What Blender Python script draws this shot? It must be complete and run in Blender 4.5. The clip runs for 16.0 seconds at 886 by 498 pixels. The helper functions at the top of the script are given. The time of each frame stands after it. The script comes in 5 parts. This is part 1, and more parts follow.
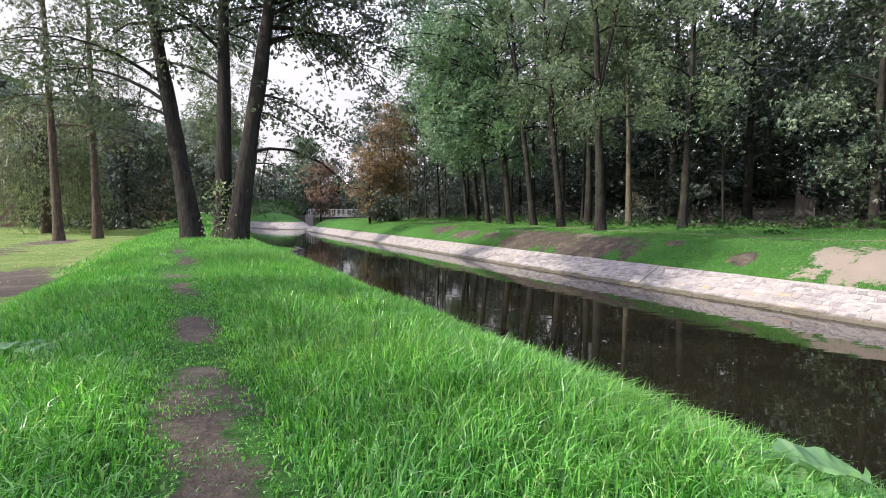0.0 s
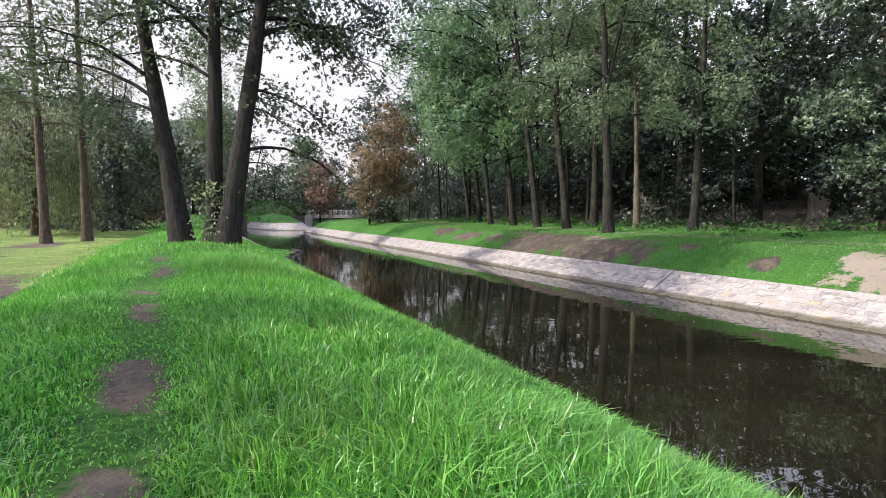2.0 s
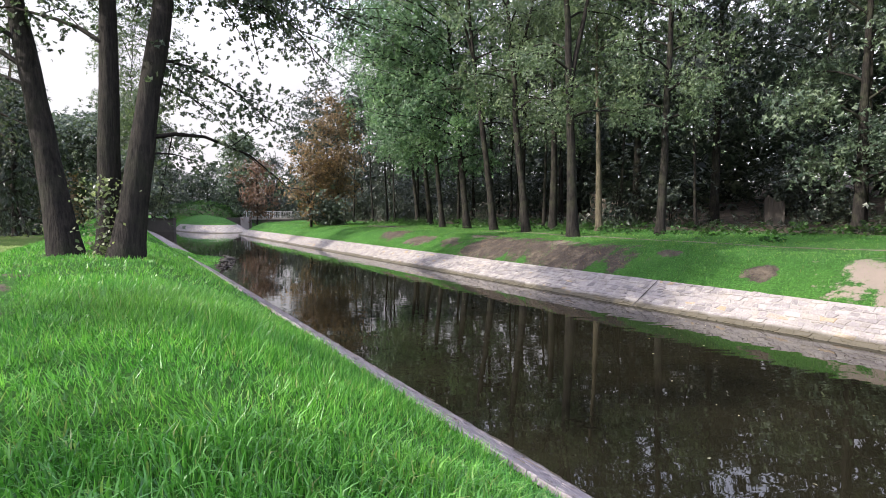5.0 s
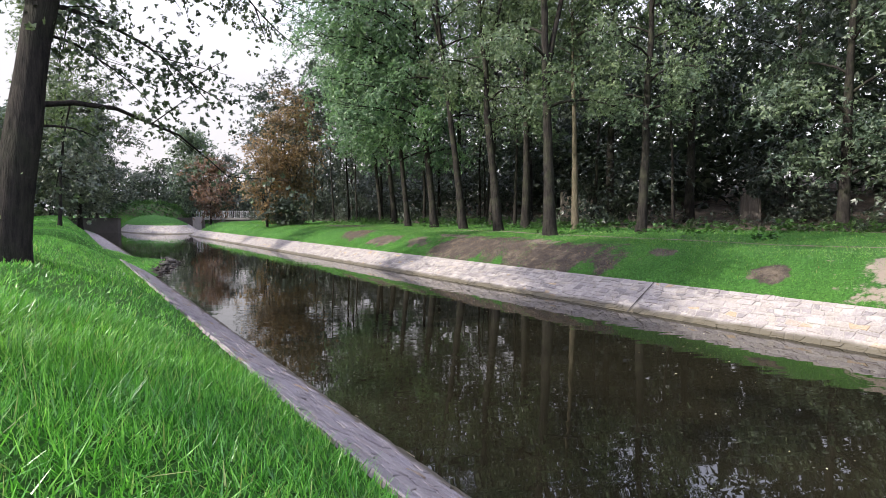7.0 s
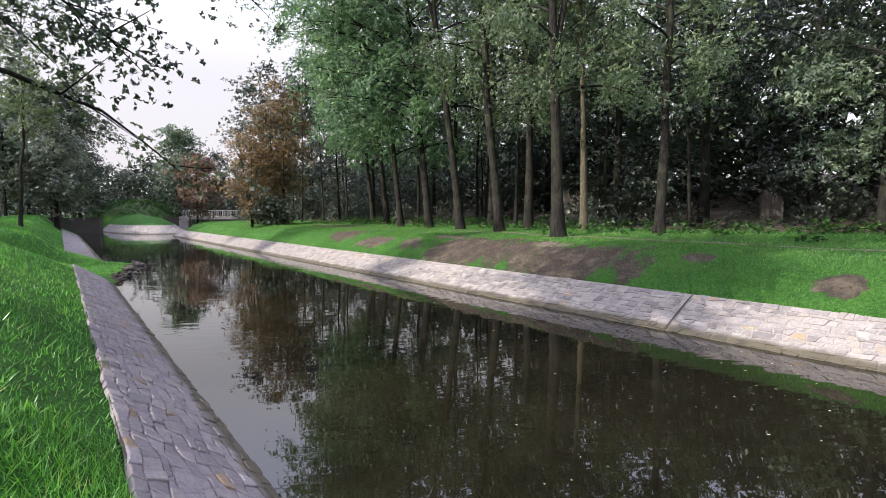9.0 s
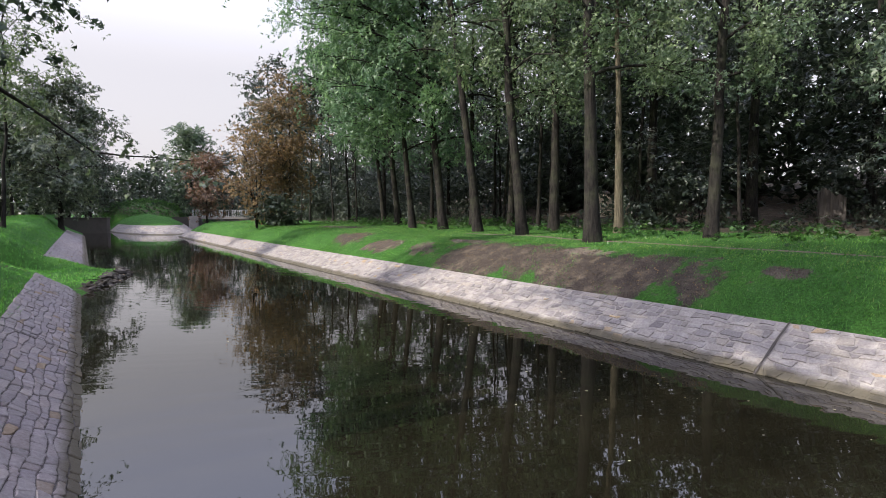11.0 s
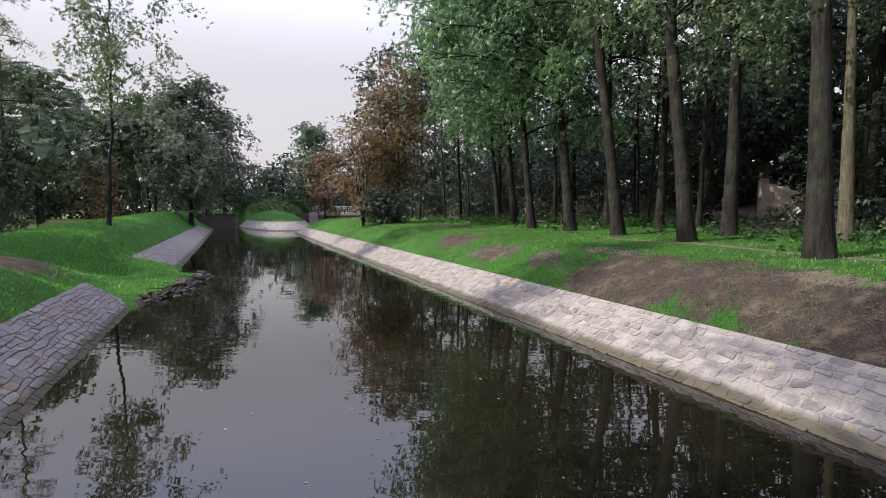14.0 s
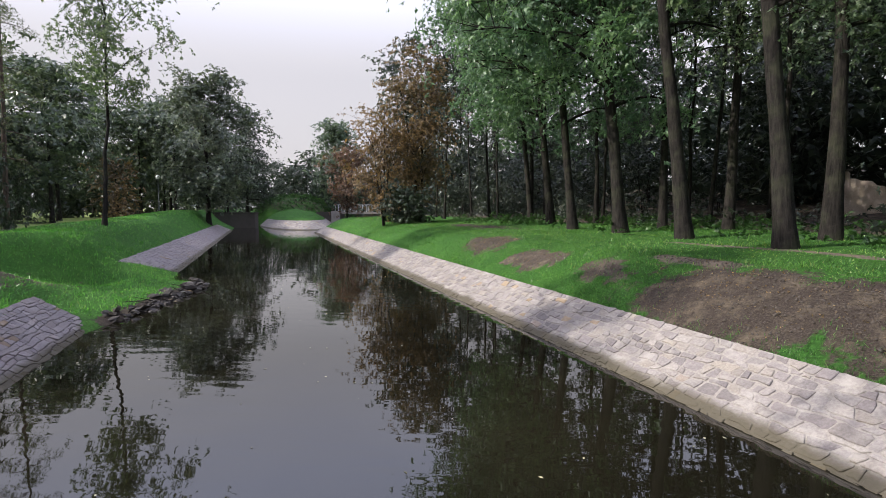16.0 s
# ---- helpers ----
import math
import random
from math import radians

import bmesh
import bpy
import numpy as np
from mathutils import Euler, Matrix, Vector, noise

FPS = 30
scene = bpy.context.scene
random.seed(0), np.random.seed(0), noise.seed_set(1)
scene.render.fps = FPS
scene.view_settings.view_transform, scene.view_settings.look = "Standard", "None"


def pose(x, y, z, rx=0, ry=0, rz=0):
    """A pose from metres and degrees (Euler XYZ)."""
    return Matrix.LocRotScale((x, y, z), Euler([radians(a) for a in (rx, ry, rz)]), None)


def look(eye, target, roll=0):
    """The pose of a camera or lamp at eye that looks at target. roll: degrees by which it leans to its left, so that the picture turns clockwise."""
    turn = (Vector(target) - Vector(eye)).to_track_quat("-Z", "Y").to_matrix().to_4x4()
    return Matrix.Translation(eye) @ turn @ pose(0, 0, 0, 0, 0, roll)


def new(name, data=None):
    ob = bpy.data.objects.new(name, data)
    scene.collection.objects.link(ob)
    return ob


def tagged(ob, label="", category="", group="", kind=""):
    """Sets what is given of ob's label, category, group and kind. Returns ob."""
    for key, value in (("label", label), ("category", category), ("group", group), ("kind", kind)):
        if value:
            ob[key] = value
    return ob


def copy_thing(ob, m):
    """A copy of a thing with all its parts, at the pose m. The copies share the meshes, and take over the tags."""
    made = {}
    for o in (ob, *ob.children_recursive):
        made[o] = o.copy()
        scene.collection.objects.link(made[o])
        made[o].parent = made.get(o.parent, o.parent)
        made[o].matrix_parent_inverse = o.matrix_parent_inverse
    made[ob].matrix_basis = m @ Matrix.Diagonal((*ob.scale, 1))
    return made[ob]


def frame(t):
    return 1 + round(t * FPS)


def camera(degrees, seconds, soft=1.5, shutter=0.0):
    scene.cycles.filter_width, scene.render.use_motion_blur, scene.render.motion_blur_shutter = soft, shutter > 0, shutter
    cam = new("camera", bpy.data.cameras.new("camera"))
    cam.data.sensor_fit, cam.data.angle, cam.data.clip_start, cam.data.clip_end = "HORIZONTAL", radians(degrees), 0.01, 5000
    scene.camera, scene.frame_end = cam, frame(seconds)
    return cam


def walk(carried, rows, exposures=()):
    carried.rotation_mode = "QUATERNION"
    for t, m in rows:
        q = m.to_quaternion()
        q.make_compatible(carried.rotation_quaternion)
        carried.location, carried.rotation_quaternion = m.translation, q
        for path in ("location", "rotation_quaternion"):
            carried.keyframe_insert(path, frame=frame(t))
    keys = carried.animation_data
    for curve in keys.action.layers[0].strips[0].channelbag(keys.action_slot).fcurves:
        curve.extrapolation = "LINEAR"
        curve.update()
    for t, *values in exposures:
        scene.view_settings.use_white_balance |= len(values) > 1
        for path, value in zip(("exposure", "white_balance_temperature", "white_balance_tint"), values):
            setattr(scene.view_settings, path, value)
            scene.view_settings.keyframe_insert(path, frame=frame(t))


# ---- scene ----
cam = camera(80.6, 16.0, 0.55)
# seconds, eye x y z, yaw and pitch in degrees; the camera hangs level
PATH_ROWS = [
    (0.0, -0.000, -0.001, 2.308, -0.50, -3.96),
    (0.5, -0.009, 0.208, 2.314, -0.50, -3.95),
    (1.0, -0.028, 0.407, 2.323, -0.51, -3.93),
    (1.5, -0.057, 0.585, 2.346, -0.50, -3.92),
    (2.0, -0.112, 0.828, 2.360, -0.52, -3.91),
    (2.5, -0.181, 1.100, 2.381, -0.55, -3.87),
    (3.0, -0.250, 1.443, 2.398, -0.54, -3.86),
    (3.5, -0.328, 1.800, 2.416, -0.60, -3.85),
    (4.0, -0.356, 2.247, 2.435, -2.27, -3.83),
    (4.5, -0.402, 2.650, 2.441, -4.21, -3.84),
    (5.0, -0.462, 3.119, 2.437, -6.72, -3.82),
    (7.5, -0.398, 5.509, 2.264, -10.96, -3.73),
    (8.0, -0.319, 6.035, 2.279, -11.12, -3.76),
    (8.5, -0.221, 6.566, 2.273, -11.29, -3.76),
    (9.0, -0.082, 7.151, 2.263, -11.43, -3.76),
    (11.5, 0.488, 10.296, 2.350, -8.30, -3.92),
    (12.0, 0.599, 11.057, 2.363, -4.61, -4.00),
    (12.5, 0.689, 11.780, 2.372, -1.83, -4.10),
    (13.0, 0.739, 12.535, 2.393, 0.44, -4.21),
    (13.5, 0.786, 13.266, 2.411, 1.63, -4.28),
    (14.0, 0.804, 14.041, 2.416, 2.94, -4.31),
    (14.5, 0.808, 14.759, 2.411, 4.04, -4.36),
    (15.0, 0.738, 15.490, 2.404, 4.69, -4.40),
    (15.5, 0.636, 16.145, 2.401, 5.16, -4.41),
    (16.0, 0.535, 16.803, 2.401, 5.65, -4.46),
]
EXPOSURES = ((0.0, 0.84), (5.0, 0.88), (8.5, 0.78), (11.5, 0.56), (16.0, 0.42))
walk(cam, [(t, pose(x, y, z, 90 + pitch, 0, yaw)) for t, x, y, z, yaw, pitch in PATH_ROWS], EXPOSURES)

# ---------------------------------------------------------------- light
SUN_AZ = radians(-107)      # from the y axis, towards -x
SUN_EL = radians(33)
world = bpy.data.worlds.new("hazy_sky")
scene.world = world
world.use_nodes = True
wn, wl = world.node_tree.nodes, world.node_tree.links
wn.clear()
sky = wn.new("ShaderNodeTexSky")
sky.sky_type = "NISHITA"
sky.sun_disc = False
sky.sun_elevation = SUN_EL
sky.sun_rotation = SUN_AZ
sky.air_density, sky.dust_density, sky.ozone_density = 1.0, 6.0, 1.0
sky_bg = wn.new("ShaderNodeBackground")
sky_bg.inputs["Strength"].default_value = 0.03
wl.new(sky.outputs[0], sky_bg.inputs["Color"])
haze_bg = wn.new("ShaderNodeBackground")       # thin white cloud over the whole sky
haze_co = wn.new("ShaderNodeTexCoord")         # overcast skies grow brighter towards the zenith
haze_xyz = wn.new("ShaderNodeSeparateXYZ")
wl.new(haze_co.outputs["Generated"], haze_xyz.inputs[0])
haze_tone = wn.new("ShaderNodeValToRGB")       # whitish low down, bluer overhead
haze_tone.color_ramp.elements[0].position, haze_tone.color_ramp.elements[0].color = 0.26, (0.88, 0.835, 0.885, 1)
haze_tone.color_ramp.elements[1].position, haze_tone.color_ramp.elements[1].color = 0.46, (0.70, 0.74, 1.0, 1)
wl.new(haze_xyz.outputs["Z"], haze_tone.inputs["Fac"])
wl.new(haze_tone.outputs[0], haze_bg.inputs["Color"])
haze_up = wn.new("ShaderNodeMapRange")
haze_up.interpolation_type = "SMOOTHSTEP"
haze_up.inputs["From Min"].default_value, haze_up.inputs["From Max"].default_value = 0.22, 0.56
haze_up.inputs["To Min"].default_value, haze_up.inputs["To Max"].default_value = 0.57, 1.60
wl.new(haze_xyz.outputs["Z"], haze_up.inputs["Value"])
wl.new(haze_up.outputs[0], haze_bg.inputs["Strength"])
sky_sum = wn.new("ShaderNodeAddShader")
wl.new(sky_bg.outputs[0], sky_sum.inputs[0])
wl.new(haze_bg.outputs[0], sky_sum.inputs[1])
world_out = wn.new("ShaderNodeOutputWorld")
wl.new(sky_sum.outputs[0], world_out.inputs["Surface"])

sun_data = bpy.data.lights.new("sun", "SUN")
sun_data.energy, sun_data.angle, sun_data.color = 5.0, radians(0.6), (1.0, 0.945, 0.87)
sun = new("sun", sun_data)
sun_way = Vector((math.sin(SUN_AZ) * math.cos(SUN_EL), math.cos(SUN_AZ) * math.cos(SUN_EL), math.sin(SUN_EL)))
sun.matrix_world = look(sun_way * 60, (0, 0, 0))

# ---------------------------------------------------------------- materials


def nodes_of(name):
    m = bpy.data.materials.new(name)
    m.use_nodes = True
    nt = m.node_tree
    return m, nt.nodes, nt.links, nt.nodes["Principled BSDF"]


def noise_node(n, l, scale, detail=4.0, rough=0.55, vec=None):
    t = n.new("ShaderNodeTexNoise")
    t.inputs["Scale"].default_value, t.inputs["Detail"].default_value, t.inputs["Roughness"].default_value = scale, detail, rough
    if vec is not None:
        l.new(vec, t.inputs["Vector"])
    return t


def ramp_node(n, l, fac, stops):
    r = n.new("ShaderNodeValToRGB")
    els = r.color_ramp.elements
    while len(els) < len(stops):
        els.new(0.5)
    for e, (p, c) in zip(els, stops):
        e.position, e.color = p, (*c, 1)
    l.new(fac, r.inputs["Fac"])
    return r


def mix_node(n, l, fac, a, b, mode="MIX"):
    m = n.new("ShaderNodeMix")
    m.data_type, m.blend_type = "RGBA", mode
    for sock, val in ((m.inputs["Factor"], fac), (m.inputs["A"], a), (m.inputs["B"], b)):
        if isinstance(val, (int, float)):
            sock.default_value = val
        elif isinstance(val, tuple):
            sock.default_value = (*val, 1)
        else:
            l.new(val, sock)
    return m.outputs["Result"]


def bump_node(n, l, height, strength, distance, bsdf):
    b = n.new("ShaderNodeBump")
    b.inputs["Strength"].default_value, b.inputs["Distance"].default_value = strength, distance
    l.new(height, b.inputs["Height"])
    l.new(b.outputs[0], bsdf.inputs["Normal"])
    return b


def coords(n):
    return n.new("ShaderNodeTexCoord").outputs["Object"]


def leaf_material(name, dark, light, see_through=0.35, rough=0.40, patch=0.35):
    """Leaves: colour varies leaf by leaf and in soft patches; light shines through."""
    m, n, l, b = nodes_of(name)
    geo = n.new("ShaderNodeNewGeometry")
    per = ramp_node(n, l, geo.outputs["Random Per Island"], [(0.0, dark), (0.55, tuple((a + c) / 2 for a, c in zip(dark, light))), (1.0, light)])
    big = noise_node(n, l, patch, 2.0, 0.5, coords(n))
    tint = ramp_node(n, l, big.outputs["Fac"], [(0.3, (0.66, 0.72, 0.78)), (0.7, (1.2, 1.15, 1.0))])
    col = mix_node(n, l, 1.0, per.outputs[0], tint.outputs[0], "MULTIPLY")
    sprig = noise_node(n, l, 1.7, 3.0, 0.6, coords(n))      # whole sprays are older or younger
    age = ramp_node(n, l, sprig.outputs["Fac"], [(0.36, (0.62, 0.68, 0.72)), (0.62, (1.25, 1.22, 1.05))])
    col = mix_node(n, l, 1.0, col, age.outputs[0], "MULTIPLY")
    l.new(col, b.inputs["Base Color"])
    b.inputs["Roughness"].default_value = rough
    b.inputs["Specular IOR Level"].default_value = 0.5
    tr = n.new("ShaderNodeBsdfTranslucent")
    warm = mix_node(n, l, 1.0, col, (1.08, 1.2, 0.88), "MULTIPLY")
    l.new(warm, tr.inputs["Color"])
    ms = n.new("ShaderNodeMixShader")
    ms.inputs["Fac"].default_value = see_through
    l.new(b.outputs[0], ms.inputs[1])
    l.new(tr.outputs[0], ms.inputs[2])
    l.new(ms.outputs[0], n["Material Output"].inputs["Surface"])
    return m


def bark_material(name, dark, light, moss=(0.055, 0.062, 0.035), scale=1.0):
    m, n, l, b = nodes_of(name)
    co = coords(n)
    mp = n.new("ShaderNodeMapping")
    mp.inputs["Scale"].default_value = (1, 1, 0.16)
    l.new(co, mp.inputs["Vector"])
    fur = noise_node(n, l, 17 * scale, 5, 0.7, mp.outputs[0])
    col = ramp_node(n, l, fur.outputs["Fac"], [(0.32, dark), (0.68, light)])
    blot = noise_node(n, l, 1.6, 4, 0.6, co)
    bf = ramp_node(n, l, blot.outputs["Fac"], [(0.48, (0, 0, 0)), (0.72, (0.6, 0.6, 0.6))])
    mossy = mix_node(n, l, bf.outputs[0], col.outputs[0], moss)
    lich = noise_node(n, l, 5.5, 5, 0.7, co)
    lf = ramp_node(n, l, lich.outputs["Fac"], [(0.56, (0, 0, 0)), (0.70, (0.45, 0.45, 0.45))])
    l.new(mix_node(n, l, lf.outputs[0], mossy, tuple(c * 1.35 for c in light)), b.inputs["Base Color"])
    b.inputs["Roughness"].default_value = 0.92
    b.inputs["Specular IOR Level"].default_value = 0.15
    bump_node(n, l, fur.outputs["Fac"], 1.0, 0.05, b)
    return m


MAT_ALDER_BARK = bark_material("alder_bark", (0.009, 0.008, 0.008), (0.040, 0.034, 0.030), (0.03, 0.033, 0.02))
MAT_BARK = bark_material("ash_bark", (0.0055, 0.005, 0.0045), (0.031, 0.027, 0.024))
MAT_PALE_BARK = bark_material("pale_bark", (0.045, 0.038, 0.027), (0.135, 0.115, 0.080))
MAT_LARCH_BARK = bark_material("larch_bark", (0.03, 0.022, 0.018), (0.12, 0.088, 0.068))

MAT_LEAF_MAPLE = leaf_material("maple_leaves", (0.068, 0.102, 0.066), (0.200, 0.265, 0.165), 0.38)
MAT_LEAF_ASH = leaf_material("ash_leaves", (0.066, 0.128, 0.076), (0.195, 0.310, 0.180), 0.40)
MAT_LEAF_ALDER = leaf_material("alder_leaves", (0.030, 0.046, 0.032), (0.135, 0.175, 0.110), 0.3)
MAT_LEAF_GREY = leaf_material("grey_green_leaves", (0.055, 0.070, 0.052), (0.165, 0.190, 0.140), 0.3)
MAT_LEAF_YOUNG = leaf_material("young_ash_leaves", (0.060, 0.090, 0.048), (0.175, 0.225, 0.120), 0.4)
MAT_LEAF_DEEP = leaf_material("woodland_leaves", (0.060, 0.088, 0.066), (0.190, 0.245, 0.175), 0.38)
# darker copy of the woodland leaves: the wood's inner shade, put into the colour
MAT_LEAF_SHADE = leaf_material("leaves_darkened_for_shade", (0.016, 0.025, 0.020), (0.080, 0.100, 0.078), 0.3)
MAT_LEAF_RUST = leaf_material("rust_leaves", (0.130, 0.078, 0.038), (0.340, 0.205, 0.095), 0.35)
MAT_LEAF_RED = leaf_material("red_brown_leaves", (0.085, 0.048, 0.034), (0.240, 0.135, 0.095), 0.35)
MAT_LEAF_BROWN = leaf_material("brown_leaves", (0.085, 0.054, 0.028), (0.280, 0.180, 0.085), 0.3)
MAT_NEEDLE_LARCH = leaf_material("larch_needles", (0.050, 0.068, 0.032), (0.140, 0.160, 0.075), 0.35)
MAT_NEEDLE_DARK = leaf_material("dark_needles", (0.010, 0.022, 0.012), (0.040, 0.060, 0.030), 0.15)
MAT_LEAF_WILLOW = leaf_material("willow_leaves", (0.110, 0.135, 0.075), (0.270, 0.300, 0.175), 0.45)
MAT_LEAF_LIGHT = leaf_material("light_green_leaves", (0.060, 0.120, 0.035), (0.160, 0.250, 0.080), 0.4)
MAT_LEAF_LITTER = leaf_material("faded_floating_leaves", (0.16, 0.14, 0.09), (0.42, 0.40, 0.30), 0.1, 0.5)
MAT_HERB = leaf_material("herb_leaves", (0.035, 0.080, 0.028), (0.100, 0.190, 0.065), 0.35)
MAT_BURDOCK = leaf_material("burdock_leaf", (0.110, 0.230, 0.085), (0.170, 0.310, 0.120), 0.35, 0.6)


def grass_material(name="grass_blades", stops=((0.028, 0.122, 0.021), (0.100, 0.318, 0.050), (0.215, 0.480, 0.110), (0.300, 0.330, 0.145))):
    m, n, l, b = nodes_of(name)
    geo = n.new("ShaderNodeNewGeometry")
    per = ramp_node(n, l, geo.outputs["Random Per Island"], list(zip((0.0, 0.6, 0.93, 1.0), stops)))
    big = noise_node(n, l, 0.7, 4.0, 0.65, coords(n))
    tint = ramp_node(n, l, big.outputs["Fac"], [(0.3, (0.60, 0.70, 0.72)), (0.7, (1.22, 1.1, 0.95))])
    col = mix_node(n, l, 1.0, per.outputs[0], tint.outputs[0], "MULTIPLY")
    wide = noise_node(n, l, 0.33, 4.0, 0.7, coords(n))
    dry = ramp_node(n, l, wide.outputs["Fac"], [(0.50, (0, 0, 0)), (0.72, (0.35, 0.35, 0.35))])
    col = mix_node(n, l, dry.outputs[0], col, (0.105, 0.170, 0.055))
    l.new(col, b.inputs["Base Color"])
    b.inputs["Roughness"].default_value = 0.36
    b.inputs["Specular IOR Level"].default_value = 0.5
    tr = n.new("ShaderNodeBsdfTranslucent")
    l.new(mix_node(n, l, 1.0, col, (1.2, 1.35, 0.75), "MULTIPLY"), tr.inputs["Color"])
    ms = n.new("ShaderNodeMixShader")
    ms.inputs["Fac"].default_value = 0.4
    l.new(b.outputs[0], ms.inputs[1])
    l.new(tr.outputs[0], ms.inputs[2])
    l.new(ms.outputs[0], n["Material Output"].inputs["Surface"])
    return m


MAT_GRASS = grass_material()
MAT_ROUGH_GRASS = grass_material("rough_bank_grass", ((0.028, 0.090, 0.020), (0.080, 0.225, 0.042), (0.165, 0.340, 0.085), (0.270, 0.270, 0.125)))
# mown lawn, its green also lightened to stand for sunlight
MAT_LAWN = grass_material("mown_park_grass", ((0.080, 0.165, 0.035), (0.200, 0.335, 0.080), (0.330, 0.440, 0.140), (0.400, 0.370, 0.190)))


def ground_material():
    """Turf, and bare brown earth where the attribute soil says so."""
    m, n, l, b = nodes_of("turf_and_earth")
    co = coords(n)
    fine = noise_node(n, l, 22, 5, 0.65, co)
    mid = noise_node(n, l, 1.3, 4, 0.6, co)
    turf = ramp_node(n, l, fine.outputs["Fac"], [(0.30, (0.018, 0.046, 0.011)), (0.52, (0.043, 0.122, 0.022)), (0.75, (0.085, 0.210, 0.040))])
    tint = ramp_node(n, l, mid.outputs["Fac"], [(0.3, (0.75, 0.8, 0.8)), (0.7, (1.15, 1.1, 1.0))])
    turf1 = mix_node(n, l, 1.0, turf.outputs[0], tint.outputs[0], "MULTIPLY")
    mown = n.new("ShaderNodeAttribute")
    mown.attribute_name = "mown"
    # worn yellowish turf, paler still to put the lawn's sunlight into its colour
    worn = ramp_node(n, l, mid.outputs["Fac"], [(0.35, (0.120, 0.180, 0.045)), (0.65, (0.230, 0.250, 0.090))])
    turf2 = mix_node(n, l, mown.outputs["Fac"], turf1, mix_node(n, l, 0.75, turf1, worn.outputs[0]))
    crumbs = noise_node(n, l, 38, 6, 0.7, co)
    earth = ramp_node(n, l, crumbs.outputs["Fac"], [(0.28, (0.022, 0.017, 0.014)), (0.52, (0.060, 0.047, 0.038)), (0.74, (0.140, 0.117, 0.096))])
    straw = noise_node(n, l, 2.6, 5, 0.7, co)
    straw_f = ramp_node(n, l, straw.outputs["Fac"], [(0.50, (0, 0, 0)), (0.66, (0.55, 0.55, 0.55))])
    earth_c = mix_node(n, l, straw_f.outputs[0], earth.outputs[0], (0.185, 0.150, 0.105))
    pale = n.new("ShaderNodeAttribute")
    pale.attribute_name = "pale"
    grit = mix_node(n, l, 0.75, earth_c, (0.31, 0.252, 0.200))
    earth2 = mix_node(n, l, pale.outputs["Fac"], earth_c, grit)
    soil = n.new("ShaderNodeAttribute")
    soil.attribute_name = "soil"
    add = n.new("ShaderNodeMath")
    add.operation = "MULTIPLY_ADD"
    l.new(mid.outputs["Fac"], add.inputs[0])
    add.inputs[1].default_value = 0.7
    l.new(soil.outputs["Fac"], add.inputs[2])
    add2 = n.new("ShaderNodeMath")
    add2.operation = "MULTIPLY_ADD"
    l.new(fine.outputs["Fac"], add2.inputs[0])
    add2.inputs[1].default_value = 0.35
    l.new(add.outputs[0], add2.inputs[2])
    ragged = noise_node(n, l, 6.5, 4, 0.65, co)
    add3 = n.new("ShaderNodeMath")
    add3.operation = "MULTIPLY_ADD"
    l.new(ragged.outputs["Fac"], add3.inputs[0])
    add3.inputs[1].default_value = 1.2
    l.new(add2.outputs[0], add3.inputs[2])
    half = n.new("ShaderNodeMath")
    half.operation = "MULTIPLY"
    l.new(add3.outputs[0], half.inputs[0])
    half.inputs[1].default_value = 0.5
    mask = ramp_node(n, l, half.outputs[0], [(0.70, (0, 0, 0)), (0.79, (1, 1, 1))])
    l.new(mix_node(n, l, mask.outputs[0], turf2, earth2), b.inputs["Base Color"])
    b.inputs["Roughness"].default_value = 0.95
    b.inputs["Specular IOR Level"].default_value = 0.12
    bump_node(n, l, crumbs.outputs["Fac"], 1.0, 0.05, b)
    return m


MAT_GROUND = ground_material()


